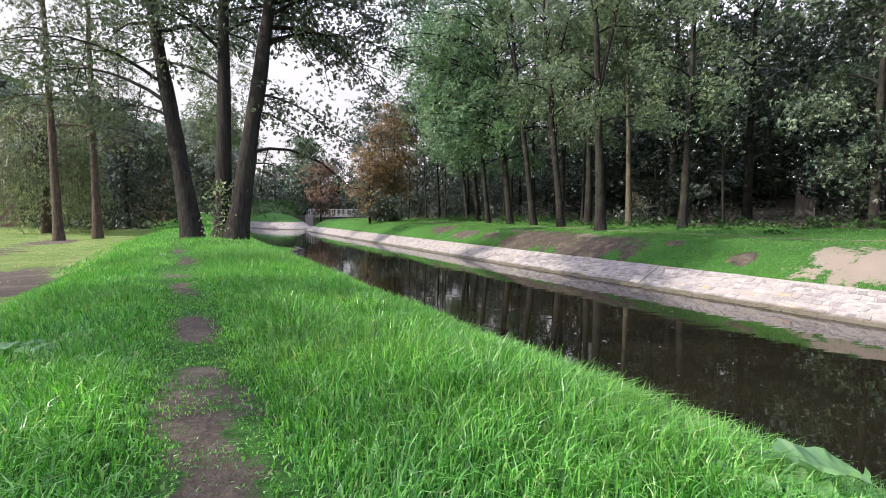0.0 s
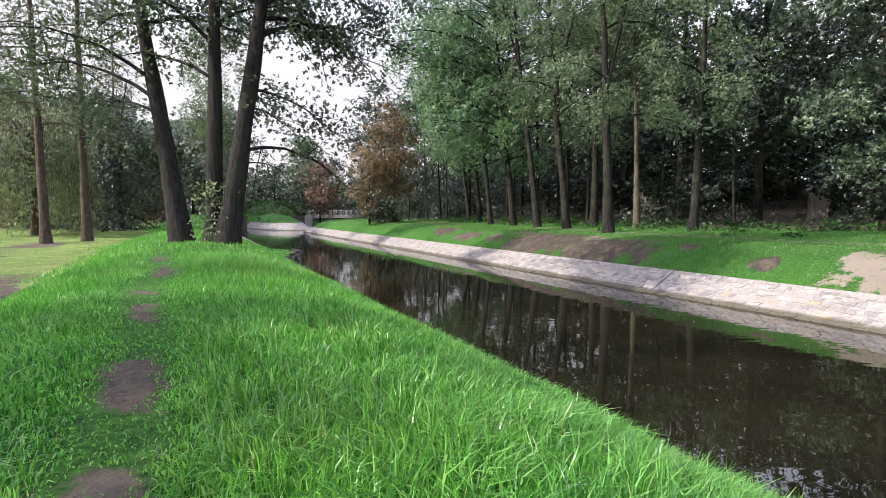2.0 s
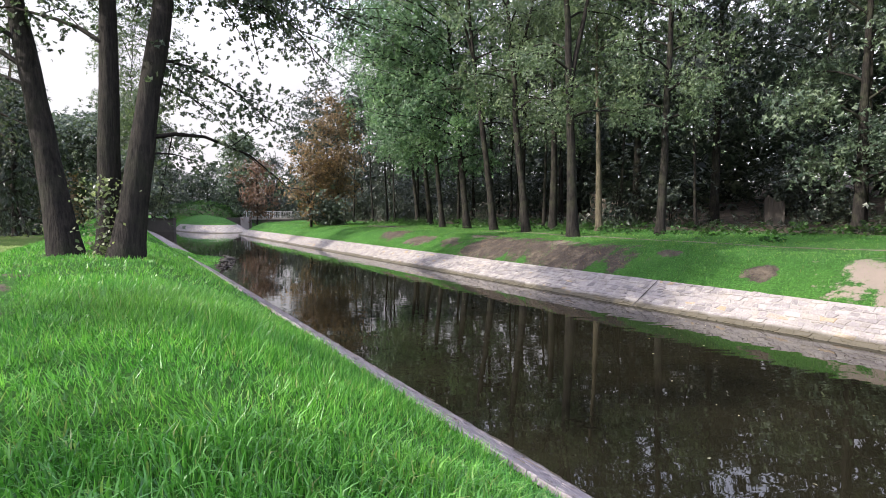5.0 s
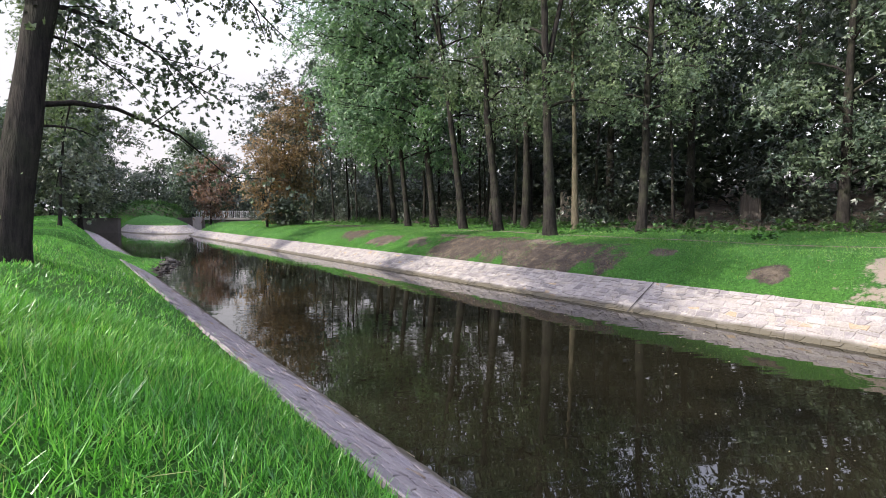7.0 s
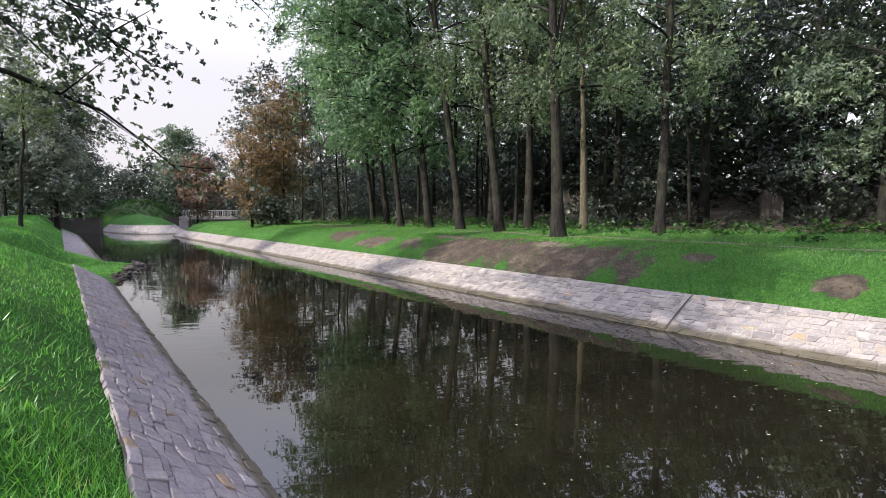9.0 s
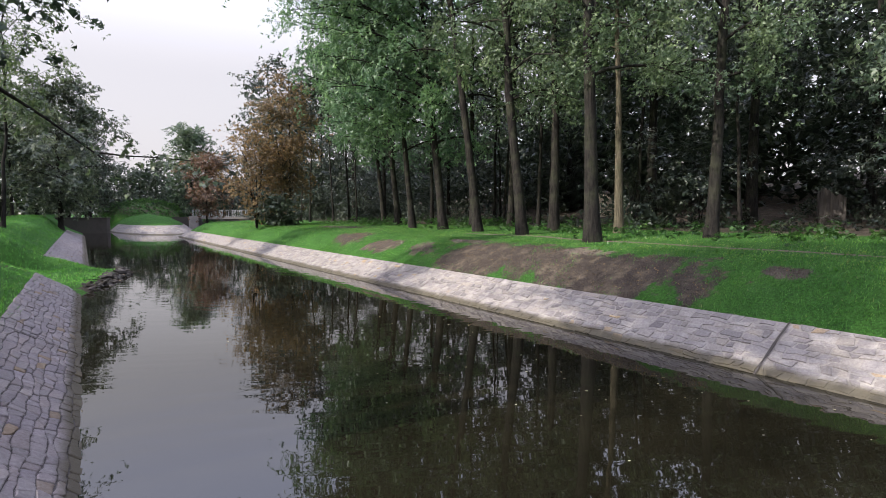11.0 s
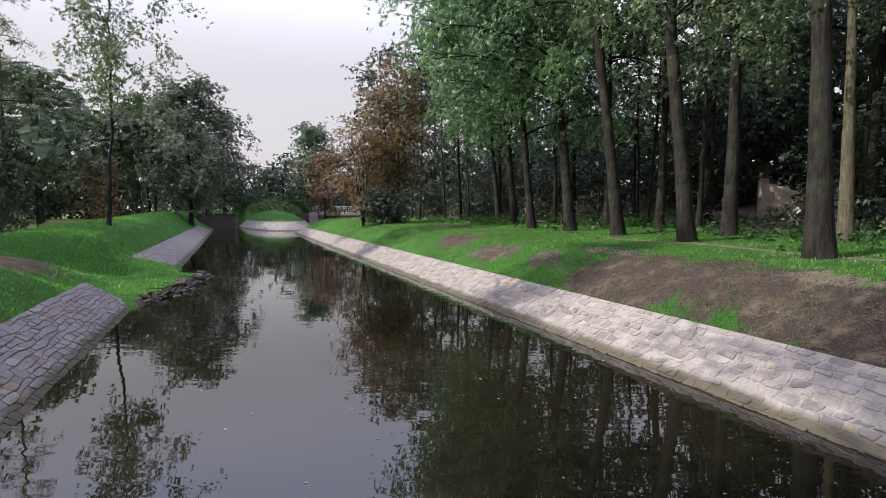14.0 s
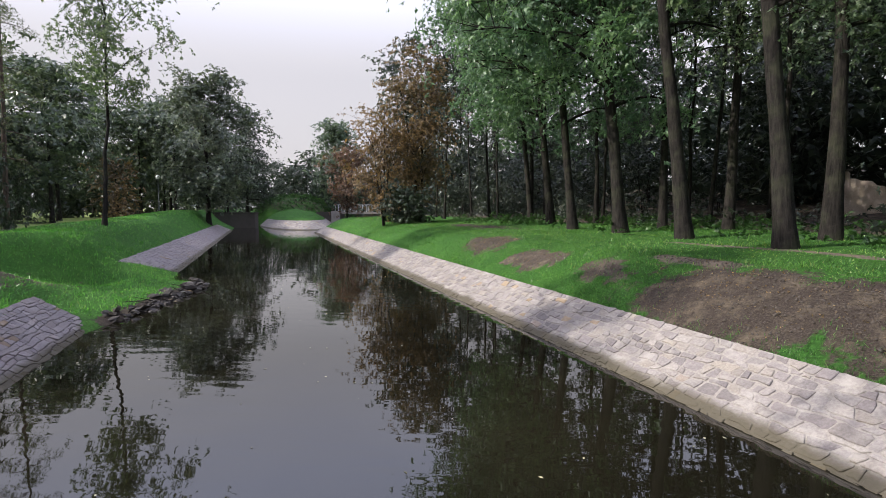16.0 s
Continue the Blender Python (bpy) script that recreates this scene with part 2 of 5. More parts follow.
def stone_material(name, tones, dirt=(0.15, 0.13, 0.12), bump=0.5, smear=0.0):
    m, n, l, b = nodes_of(name)
    co = coords(n)
    info = n.new("ShaderNodeObjectInfo")
    geo = n.new("ShaderNodeNewGeometry")
    rnd = n.new("ShaderNodeMath")
    rnd.operation = "ADD"
    l.new(info.outputs["Random"], rnd.inputs[0])
    l.new(geo.outputs["Random Per Island"], rnd.inputs[1])
    fr = n.new("ShaderNodeMath")
    fr.operation = "FRACT"
    l.new(rnd.outputs[0], fr.inputs[0])
    tone = ramp_node(n, l, fr.outputs[0], [(i / (len(tones) - 1), c) for i, c in enumerate(tones)])
    odd = ramp_node(n, l, fr.outputs[0], [(0.0, (1, 1, 1)), (0.962, (1, 1, 1)), (0.968, (1.25, 1.06, 0.72))])
    tinted = mix_node(n, l, 1.0, tone.outputs[0], odd.outputs[0], "MULTIPLY")
    grain = noise_node(n, l, 30, 6, 0.65, co)
    g = ramp_node(n, l, grain.outputs["Fac"], [(0.3, (0.72, 0.71, 0.70)), (0.7, (1.15, 1.15, 1.15))])
    c1 = mix_node(n, l, 1.0, tinted, g.outputs[0], "MULTIPLY")
    st = noise_node(n, l, 1.4, 5, 0.65, co)
    sf = ramp_node(n, l, st.outputs["Fac"], [(0.5, (0, 0, 0)), (0.8, (0.55, 0.55, 0.55))])
    c2 = mix_node(n, l, sf.outputs[0], c1, dirt)
    if smear:                                   # pale mortar smeared over the faces
        sm = noise_node(n, l, 4.5, 6, 0.7, co)
        mf = ramp_node(n, l, sm.outputs["Fac"], [(0.52, (0, 0, 0)), (0.68, (smear, smear, smear))])
        c2 = mix_node(n, l, mf.outputs[0], c2, (0.33, 0.305, 0.275))
    sep = n.new("ShaderNodeSeparateXYZ")
    l.new(co, sep.inputs[0])
    wet = n.new("ShaderNodeMath")
    wet.operation = "MULTIPLY_ADD"
    l.new(st.outputs["Fac"], wet.inputs[0])
    wet.inputs[1].default_value = -0.12
    l.new(sep.outputs["Z"], wet.inputs[2])
    if smear:                                   # olive algae along the waterline
        wf = ramp_node(n, l, wet.outputs[0], [(0.0, (0.9, 0.9, 0.9)), (0.025, (0.7, 0.7, 0.7)), (0.07, (0, 0, 0))])
        c2 = mix_node(n, l, wf.outputs[0], c2, (0.068, 0.058, 0.036))
    l.new(c2, b.inputs["Base Color"])
    b.inputs["Roughness"].default_value = 0.85
    b.inputs["Specular IOR Level"].default_value = 0.25
    hew = noise_node(n, l, 9, 4, 0.6, co)          # hewn, uneven faces
    bump_node(n, l, mix_node(n, l, 0.45, hew.outputs["Fac"], grain.outputs["Fac"]), bump, 0.035, b)
    return m


MAT_STONE = stone_material("revetment_stone", [(0.170, 0.148, 0.146), (0.262, 0.236, 0.221), (0.196, 0.172, 0.169), (0.300, 0.272, 0.246), (0.150, 0.132, 0.132), (0.270, 0.238, 0.203), (0.218, 0.194, 0.190)], smear=0.6)
MAT_MORTAR = stone_material("mortar_bed", [(0.215, 0.193, 0.173), (0.272, 0.246, 0.222)], (0.14, 0.122, 0.106), smear=0.75)
MAT_MORTAR_DARK = stone_material("raked_dark_joints", [(0.085, 0.074, 0.072), (0.130, 0.114, 0.108)], (0.035, 0.032, 0.028))
# lilac near-bank stone, its tones also lowered for the shade on that side
MAT_SHALE = stone_material("lilac_stone_toned_for_shade", [(0.178, 0.153, 0.160), (0.236, 0.208, 0.213), (0.204, 0.172, 0.168), (0.248, 0.220, 0.218), (0.160, 0.139, 0.144)], smear=0.25)
MAT_ROCK = stone_material("wet_rubble_stone", [(0.025, 0.021, 0.018), (0.06, 0.052, 0.047), (0.035, 0.030, 0.025), (0.11, 0.10, 0.09)], (0.04, 0.036, 0.026), 0.8)
MAT_WALL_DARK = stone_material("old_dark_masonry", [(0.055, 0.047, 0.042), (0.085, 0.075, 0.067)], (0.03, 0.03, 0.024), 0.8)
MAT_PLASTER = stone_material("crumbling_plaster", [(0.42, 0.34, 0.27), (0.48, 0.40, 0.32)], (0.14, 0.11, 0.085), 0.9)
MAT_CONCRETE = stone_material("bridge_concrete", [(0.30, 0.28, 0.27), (0.34, 0.32, 0.30)], (0.13, 0.12, 0.11), 0.4)


def water_material():
    m, n, l, b = nodes_of("murky_stream_water")
    co = coords(n)
    silt = noise_node(n, l, 0.35, 4, 0.6, co)
    col = ramp_node(n, l, silt.outputs["Fac"], [(0.3, (0.0050, 0.0045, 0.0026)), (0.7, (0.0125, 0.0110, 0.0062))])
    l.new(col.outputs[0], b.inputs["Base Color"])
    b.inputs["Roughness"].default_value = 0.015
    b.inputs["IOR"].default_value = 1.52
    mp = n.new("ShaderNodeMapping")
    mp.inputs["Rotation"].default_value = (0, 0, radians(24.8))
    mp.inputs["Scale"].default_value = (0.55, 1.7, 1)
    l.new(co, mp.inputs["Vector"])
    rip = noise_node(n, l, 2.3, 1.2, 0.4, mp.outputs[0])
    calm = noise_node(n, l, 0.22, 2, 0.5, co)
    where = ramp_node(n, l, calm.outputs["Fac"], [(0.42, (0.25, 0.25, 0.25)), (0.66, (1, 1, 1))])
    bump_node(n, l, mix_node(n, l, 1.0, rip.outputs["Fac"], where.outputs[0], "MULTIPLY"), 0.085, 0.05, b)
    return m


MAT_WATER = water_material()


def plain_material(name, a, c, rough=0.6, metal=0.0, scale=9.0):
    m, n, l, b = nodes_of(name)
    t = noise_node(n, l, scale, 4, 0.6, coords(n))
    l.new(ramp_node(n, l, t.outputs["Fac"], [(0.3, a), (0.7, c)]).outputs[0], b.inputs["Base Color"])
    b.inputs["Roughness"].default_value, b.inputs["Metallic"].default_value = rough, metal
    bump_node(n, l, t.outputs["Fac"], 0.2, 0.01, b)
    return m


MAT_RAIL = plain_material("pale_painted_steel", (0.42, 0.43, 0.44), (0.55, 0.56, 0.56), 0.5)
MAT_POST = plain_material("dark_green_steel", (0.035, 0.045, 0.04), (0.06, 0.07, 0.065), 0.5)
MAT_GLOBE = plain_material("opal_globe", (0.70, 0.70, 0.68), (0.80, 0.80, 0.78), 0.3)
MAT_BRICK_WALL = plain_material("red_brown_brickwork", (0.13, 0.07, 0.055), (0.20, 0.11, 0.085), 0.9)
MAT_ROOF = plain_material("dark_roof", (0.05, 0.04, 0.04), (0.09, 0.075, 0.07), 0.8)
MAT_CLOD = plain_material("dry_earth_clods", (0.032, 0.025, 0.020), (0.09, 0.073, 0.06), 0.95, 0.0, 30.0)
MAT_GATE = plain_material("dark_gate", (0.015, 0.015, 0.016), (0.03, 0.03, 0.03), 0.5)

# ---------------------------------------------------------------- mesh tools
rng = np.random.default_rng(7)


def mesh_from(name, verts, faces, material, smooth=False):
    """A mesh out of an (n, 3) array and an (m, k) array of corners, k 3 or 4."""
    verts, faces = np.asarray(verts, np.float32), np.asarray(faces, np.int32)
    me = bpy.data.meshes.new(name)
    k = faces.shape[1]
    me.vertices.add(len(verts))
    me.vertices.foreach_set("co", verts.ravel())
    me.loops.add(faces.size)
    me.loops.foreach_set("vertex_index", faces.ravel())
    me.polygons.add(len(faces))
    me.polygons.foreach_set("loop_start", np.arange(0, faces.size, k, dtype=np.int32))
    me.polygons.foreach_set("loop_total", np.full(len(faces), k, np.int32))
    if smooth:
        me.polygons.foreach_set("use_smooth", np.ones(len(faces), bool))
    me.materials.append(material)
    me.update(calc_edges=True)
    return me


class Heap:
    """Collects quads of many pieces into one mesh."""

    def __init__(self):
        self.v, self.f, self.n = [], [], 0

    def add(self, v, f):
        self.v.append(np.asarray(v, np.float32))
        self.f.append(np.asarray(f, np.int32) + self.n)
        self.n += len(v)

    def mesh(self, name, material, smooth=False):
        return mesh_from(name, np.concatenate(self.v), np.concatenate(self.f), material, smooth)


def part(name, me, parent, label=""):
    ob = new(name, me)
    ob.parent = parent
    return tagged(ob, label)


def thing(name, place, label, category, group="", kind=""):
    ob = new(name)
    ob.empty_display_size = 0.2
    ob.location = place
    return tagged(ob, label, category, group, kind)


def bm_part(name, bm, material, parent, label=""):
    me = bpy.data.meshes.new(name)
    bm.to_mesh(me)
    bm.free()
    me.materials.append(material)
    return part(name, me, parent, label)


def box_bm(bm, x0, x1, y0, y1, z0, z1, bevel=0.0):
    made = bmesh.ops.create_cube(bm, size=1.0, matrix=Matrix.Translation(((x0 + x1) / 2, (y0 + y1) / 2, (z0 + z1) / 2)) @ Matrix.Diagonal((x1 - x0, y1 - y0, z1 - z0, 1)))
    if bevel:
        es = list({e for v in made["verts"] for e in v.link_edges})
        bmesh.ops.bevel(bm, geom=es, offset=bevel, segments=2, affect="EDGES")
    return bm


def tube(pts, radii, sides):
    pts = np.asarray(pts, float)
    tan = np.gradient(pts, axis=0)
    tan /= np.linalg.norm(tan, axis=1)[:, None] + 1e-9
    ref = np.array([0.31, 0.95, 0.05]) if abs(tan[0][2]) > 0.6 else np.array([0.05, 0.1, 1.0])
    a = np.cross(tan, ref)
    a /= np.linalg.norm(a, axis=1)[:, None] + 1e-9
    b = np.cross(tan, a)
    ang = np.arange(sides) * 2 * math.pi / sides
    r = np.asarray(radii)[:, None, None]
    v = pts[:, None, :] + r * (np.cos(ang)[None, :, None] * a[:, None, :] + np.sin(ang)[None, :, None] * b[:, None, :])
    i, j = np.meshgrid(np.arange(len(pts) - 1), np.arange(sides), indexing="ij")
    i, j = i.ravel(), j.ravel()
    jn = (j + 1) % sides
    f = np.stack([i * sides + j, i * sides + jn, (i + 1) * sides + jn, (i + 1) * sides + j], 1)
    return v.reshape(-1, 3), f


def unit(v):
    return v / (np.linalg.norm(v, axis=-1, keepdims=True) + 1e-9)


def leaf_quads(rs, centres, size, slim=0.55, hang=0.25, outward=None):
    """Leaves as folded diamonds about the centres."""
    n = len(centres)
    nor = rs.normal(size=(n, 3)) * 0.75 + np.array([0, 0, 0.6])
    if outward is not None:
        nor = nor + outward * 0.7
    nor = unit(nor)
    tip = rs.normal(size=(n, 3)) + np.array([0, 0, -hang * 3])
    tip = unit(tip - nor * (tip * nor).sum(1)[:, None])
    side = np.cross(nor, tip)
    s = (size * rs.uniform(0.65, 1.35, n))[:, None]
    v = np.empty((n, 4, 3))
    v[:, 0] = centres - tip * s * 0.5
    v[:, 1] = centres + side * s * 0.5 * slim + nor * s * 0.10
    v[:, 2] = centres + tip * s * 0.5 - nor * s * 0.06
    v[:, 3] = centres - side * s * 0.5 * slim + nor * s * 0.10
    return v.reshape(-1, 3), np.arange(n * 4).reshape(n, 4)


# ---------------------------------------------------------------- plan of the stream
# s runs along the straight stream, u across it from the near levee to the far bank
DX, DY = -0.4194, 0.9078
U_LEFT, U_RIGHT = 4.27, 12.38            # waterlines
TOP_LEFT, TOP_RIGHT = 3.22, 13.45        # upper edges of the stone slopes
Z_TOP_L, Z_TOP_R = 0.66, 0.62


def world_xy(s, u):
    return s * DX + u * DY, s * DY - u * DX


def su_of(x, y):
    return x * DX + y * DY, x * DY - y * DX


def smooth(a, b, x):
    t = np.clip((np.asarray(x, float) - a) / (b - a), 0, 1)
    return t * t * (3 - 2 * t)


def waves(x, y, seed):
    """Gentle unevenness out of a few sine waves."""
    r = np.random.default_rng(seed)
    z = 0
    for k in range(9):
        a, w, p = r.uniform(0, 6.28), r.uniform(0.4, 2.6), r.uniform(0, 6.28)
        z = z + np.sin((x * np.cos(a) + y * np.sin(a)) * w + p) / (1 + w)
    return z / 4


ISLAND_S, ISLAND_U, ISLAND_A, ISLAND_B = 95.5, 12.3, 20.4, 4.8      # centre and half axes
DOME_S, DOME_U, DOME_A, DOME_B = 105.0, 12.6, 8.0, 6.0


def ground_z(s, u):
    s, u = np.asarray(s, float), np.asarray(u, float)
    x, y = world_xy(s, u)
    left = np.interp(u, [-60, -14, -5, -2.1, -1.25, -0.5, 0.4, 1.2, 1.9, 2.6, 3.22, 4.27, 5.4], [1.1, 1.17, 1.22, 1.25, 1.55, 1.63, 1.63, 1.56, 1.30, 0.96, 0.60, -0.07, -0.55])
    shore = np.interp(s, [27.3, 32.6, 34.0, 36.5], [4.5, 5.85, 5.5, 4.4])
    ramp = np.interp(u + 5.5 - shore, [-9, -3, 0, 2.0, 4.0, 5.3, 5.8, 6.6], [1.25, 1.2, 1.05, 0.62, 0.28, 0.14, -0.15, -0.55])
    past = np.interp(u, [-60, -14, -5, -2.3, -1.25, -0.5, 0.4, 1.25, 1.8, 2.6, 3.05, 4.55, 5.4], [1.1, 1.2, 1.27, 1.30, 1.50, 1.60, 1.66, 1.66, 1.48, 0.92, 0.64, -0.07, -0.55])
    edge = 36.6 - 2.0 * np.clip((4.55 - u) / 1.5, 0, 1)
    past = past + 0.09 * np.where((u > 2.7) & (u < 4.75), 1, 0) * (1 - smooth(edge - 0.05, edge + 0.35, s))
    past = past + (0.16 * smooth(36, 44, s) + 0.40 * smooth(44, 70, s)) * smooth(3.0, 0.6, u) * smooth(-3.0, -1.2, u)
    left = np.where(s > 33, past, left)
    ramp = ramp + 0.55 * np.exp(-((s - 28.8) / 1.5) ** 2) * smooth(-1.5, 0.2, u) * smooth(3.6, 1.6, u) - 0.60 * np.exp(-((s - 33.0) / 1.5) ** 2) * smooth(-5, -1.5, u) * smooth(4.2, 2.6, u)
    w = smooth(25.8, 28.0, s) * (1 - smooth(32.4, 35.4, s))
    left = left * (1 - w) + ramp * w
    shift = 5.0 * smooth(67.5, 70.5, s) + 8.5 * smooth(78, 91, s)       # past the corner the far bank falls back towards the bridge
    right = np.interp(u - shift, [11.2, 12.38, 13.3, 13.5, 14.1, 14.8, 15.6, 17, 20, 30, 38, 60, 120], [-0.6, -0.16, 0.44, 0.62, 0.98, 1.30, 1.45, 1.50, 1.60, 1.9, 3.0, 6.0, 9.0])
    z = np.where(u < 8.3, left, right)
    z = z + np.where((u < 2.6) | (u > 14), 0.06, 0.0) * waves(x, y, 3) + np.where((u > 13.9) & (u < 16), 0.05, 0) * waves(x * 3, y * 3, 5)
    # grassy island with its dome, at the far end
    r = np.hypot((s - ISLAND_S) / ISLAND_A, (u - ISLAND_U) / ISLAND_B)
    isl = np.interp(r, [0, 0.55, 0.79, 0.83, 1.08, 1.2], [2.35, 1.75, 1.12, 0.86, -0.12, -0.5])
    dome = 2.75 * np.clip(1 - np.hypot((s - DOME_S) / DOME_A, (u - DOME_U) / DOME_B) ** 3.2, 0, 1) ** 0.75
    z = np.where(s > 66, np.maximum(z, isl), z)
    z = np.where(dome > 0, np.maximum(z, 1.6 + dome), z)
    back = smooth(99, 104, s)
    return z * (1 - back) + np.maximum(z, 1.6) * back


def blob(s, u, cs, cu, rs_, ru):
    return np.clip(1.25 - np.hypot((s - cs) / rs_, (u - cu) / ru), 0, 1)


BARE = [  # s, u, half lengths, paleness
    (4.2, 14.75, 4.0, 1.2, 1.0), (6.9, 14.5, 1.6, 1.05, 1.0), (9.75, 14.1, 0.34, 0.40, 0.0), (16.0, 14.3, 2.5, 1.0, 0.0), (19.8, 14.35, 3.8, 1.2, 0.0),
    # the patch at 17.6 is paler earth painting in a sunlit bit
    (17.6, 15.1, 1.0, 0.45, 0.5), (24.3, 14.3, 1.1, 0.55, 0.15), (27.2, 14.4, 1.3, 0.55, 0.15), (30.8, 14.7, 1.6, 0.7, 0.05), (22.8, 15.4, 1.2, 0.3, 0.5),
    (12.6, 14.8, 0.7, 0.35, 0.1), (38, 17.6, 4.0, 0.8, 0.0), (10.0, -2.75, 4.4, 0.75, 0.15), (29.0, 1.4, 1.3, 0.9, 0.0), (86, -7.5, 16, 0.9, 1.0), (8.0, -4.6, 3.5, 0.8, 0.15), (17, -5.4, 3.0, 1.0, 0.1), (24, -5.0, 3.0, 0.8, 0.2),
]


def path_mid(s):
    return 0.03 - 0.20 * smooth(2.5, 6, s) - 0.25 * smooth(8, 14, s) + 0.05 * np.sin(s * 1.7)


def soil_at(s, u):
    s, u = np.asarray(s, float), np.asarray(u, float)
    soil, pale = np.zeros(s.shape), np.zeros(s.shape)
    for cs, cu, a, b, p in BARE:
        k = blob(s, u, cs, cu, a, b)
        pale = np.where(k > soil, p, pale)
        soil = np.maximum(soil, k)
    x, y = world_xy(s, u)
    soil = np.clip(soil + (0.8 * waves(x * 2.0, y * 2.0, 8) + 0.9 * waves(x * 5, y * 5, 9)) * (soil > 0.02), 0, 1)
    wide = 0.125 + 0.03 * smooth(3.2, 1.5, s) + 0.03 * np.sin(s * 3.3 + 1)                           # trodden path on the levee
    rough = 0.52 + 0.14 * np.sin(s * 6.1 + 0.9) + 1.5 * waves(x * 5, y * 5, 21) + 1.7 * waves(x * 13, y * 13, 22)
    k = np.clip(1.25 - np.abs(u - path_mid(s)) / wide * 0.8, 0, 1) * (s < 30) * np.clip(rough, 0.05, 0.95) * (1 - 0.25 * smooth(3.8, 5.5, s))
    pale = np.where(k > soil, 0.12, pale)
    soil = np.maximum(soil, k)
    line = 17.5 + 0.25 * np.sin(s * 0.35)                                                          # thin track along the wood
    k = np.clip(1.1 - np.abs(u - line) / 0.28, 0, 1) * (s > -20) * (s < 26) * 0.75
    pale = np.where(k > soil, 0.5, pale)
    soil = np.maximum(soil, k)
    soil = np.maximum(soil, blob(s, u, 30.0, 1.2, 3.4, 2.0) * (0.62 + 1.1 * waves(x * 2.2, y * 2.2, 25)))     # trampled ramp, its brown deepened to stand for the hollow's shade
    shore = np.interp(s, [27.3, 32.6, 34.0, 36.5], [4.5, 5.85, 5.5, 4.4])                             # muddy shore of the ramp
    k = np.clip(1.2 - np.abs(u - shore + 0.05) / 0.3, 0, 1) * (s > 27.2) * (s < 35.5)
    pale = np.where(k > soil, 0.0, pale)
    soil = np.maximum(soil, k)
    wood = np.maximum(smooth(21.5, 24, u) * 0.6, 0.36 * (np.hypot((s - DOME_S) / DOME_A, (u - DOME_U) / DOME_B) < 1))     # forest floor; on the dome, brown mixed in for the shade it lies in
    soil = np.maximum(soil, wood)
    under = smooth(-9, -13, u) * 0.25
    return np.maximum(soil, under), pale


def spaced(*runs):
    out = []
    for a, b, step in runs:
        out.extend(np.arange(a, b, step))
    return np.array(out)


gs = spaced((-1400, -400, 250), (-400, -60, 60), (-60, -8, 4), (-8, 0, 0.5), (0, 40, 0.24), (40, 66, 0.5), (66, 100, 0.6), (100, 180, 5), (180, 500, 60), (500, 1501, 250))
gu = spaced((-1400, -300, 220), (-300, -60, 40), (-60, -12, 4), (-12, -3, 0.5), (-3, 5.6, 0.15), (5.6, 11.2, 0.7), (11.2, 18, 0.17), (18, 26, 0.6), (26, 70, 4), (70, 300, 40), (300, 1501, 240))
SS, UU = np.meshgrid(gs, gu, indexing="ij")
ZZ = ground_z(SS, UU)
XX, YY = world_xy(SS, UU)
gi, gj = np.meshgrid(np.arange(len(gs) - 1), np.arange(len(gu) - 1), indexing="ij")
gi, gj = gi.ravel(), gj.ravel()
cols = len(gu)
ground_faces = np.stack([gi * cols + gj, (gi + 1) * cols + gj, (gi + 1) * cols + gj + 1, gi * cols + gj + 1], 1)[:, ::-1]
ground_me = mesh_from("ground", np.stack([XX, YY, ZZ], -1).reshape(-1, 3), ground_faces, MAT_GROUND, True)
soil_v, pale_v = soil_at(SS.ravel(), UU.ravel())
mown_v = smooth(-1.6, -2.3, UU.ravel())                       # the short park lawn behind the levee
for nm, val in (("soil", soil_v), ("pale", pale_v), ("mown", mown_v)):
    ground_me.attributes.new(nm, "FLOAT", "POINT").data.foreach_set("value", val.astype(np.float32))
tagged(new("ground", ground_me), "green grass banks with trodden path and bare brown earth", "ground", kind="structure")

# water: one level sheet along the stream and round the island
ws, wu = np.arange(-60, 105, 4.0), np.linspace(2.6, 31.0, 6)
WS, WU = np.meshgrid(ws, wu, indexing="ij")
wx, wy = world_xy(WS, WU)
wi, wj = np.meshgrid(np.arange(len(ws) - 1), np.arange(len(wu) - 1), indexing="ij")
wi, wj = wi.ravel(), wj.ravel()
wf = np.stack([wi * 6 + wj, (wi + 1) * 6 + wj, (wi + 1) * 6 + wj + 1, wi * 6 + wj + 1], 1)[:, ::-1]
tagged(new("water", mesh_from("water", np.stack([wx, wy, wx * 0], -1).reshape(-1, 3), wf, MAT_WATER)), "still murky brown stream water with soft ripples", "water", kind="structure")


def place_z(s, u):
    return float(ground_z(np.array([s]), np.array([u]))[0])


# ---------------------------------------------------------------- trees


def bend(p0, p1, k, rs, wob, rise=0.0):
    """k points from p0 to p1 with a bow of height rise and some wobble."""
    t = np.linspace(0, 1, k)[:, None]
    p = np.asarray(p0) * (1 - t) + np.asarray(p1) * t
    p = p + np.array([0, 0, 1]) * rise * (4 * t * (1 - t))
    w = rs.normal(size=(k, 3)) * wob * np.sin(t * math.pi)
    return p + np.cumsum(w, axis=0) * 0.5


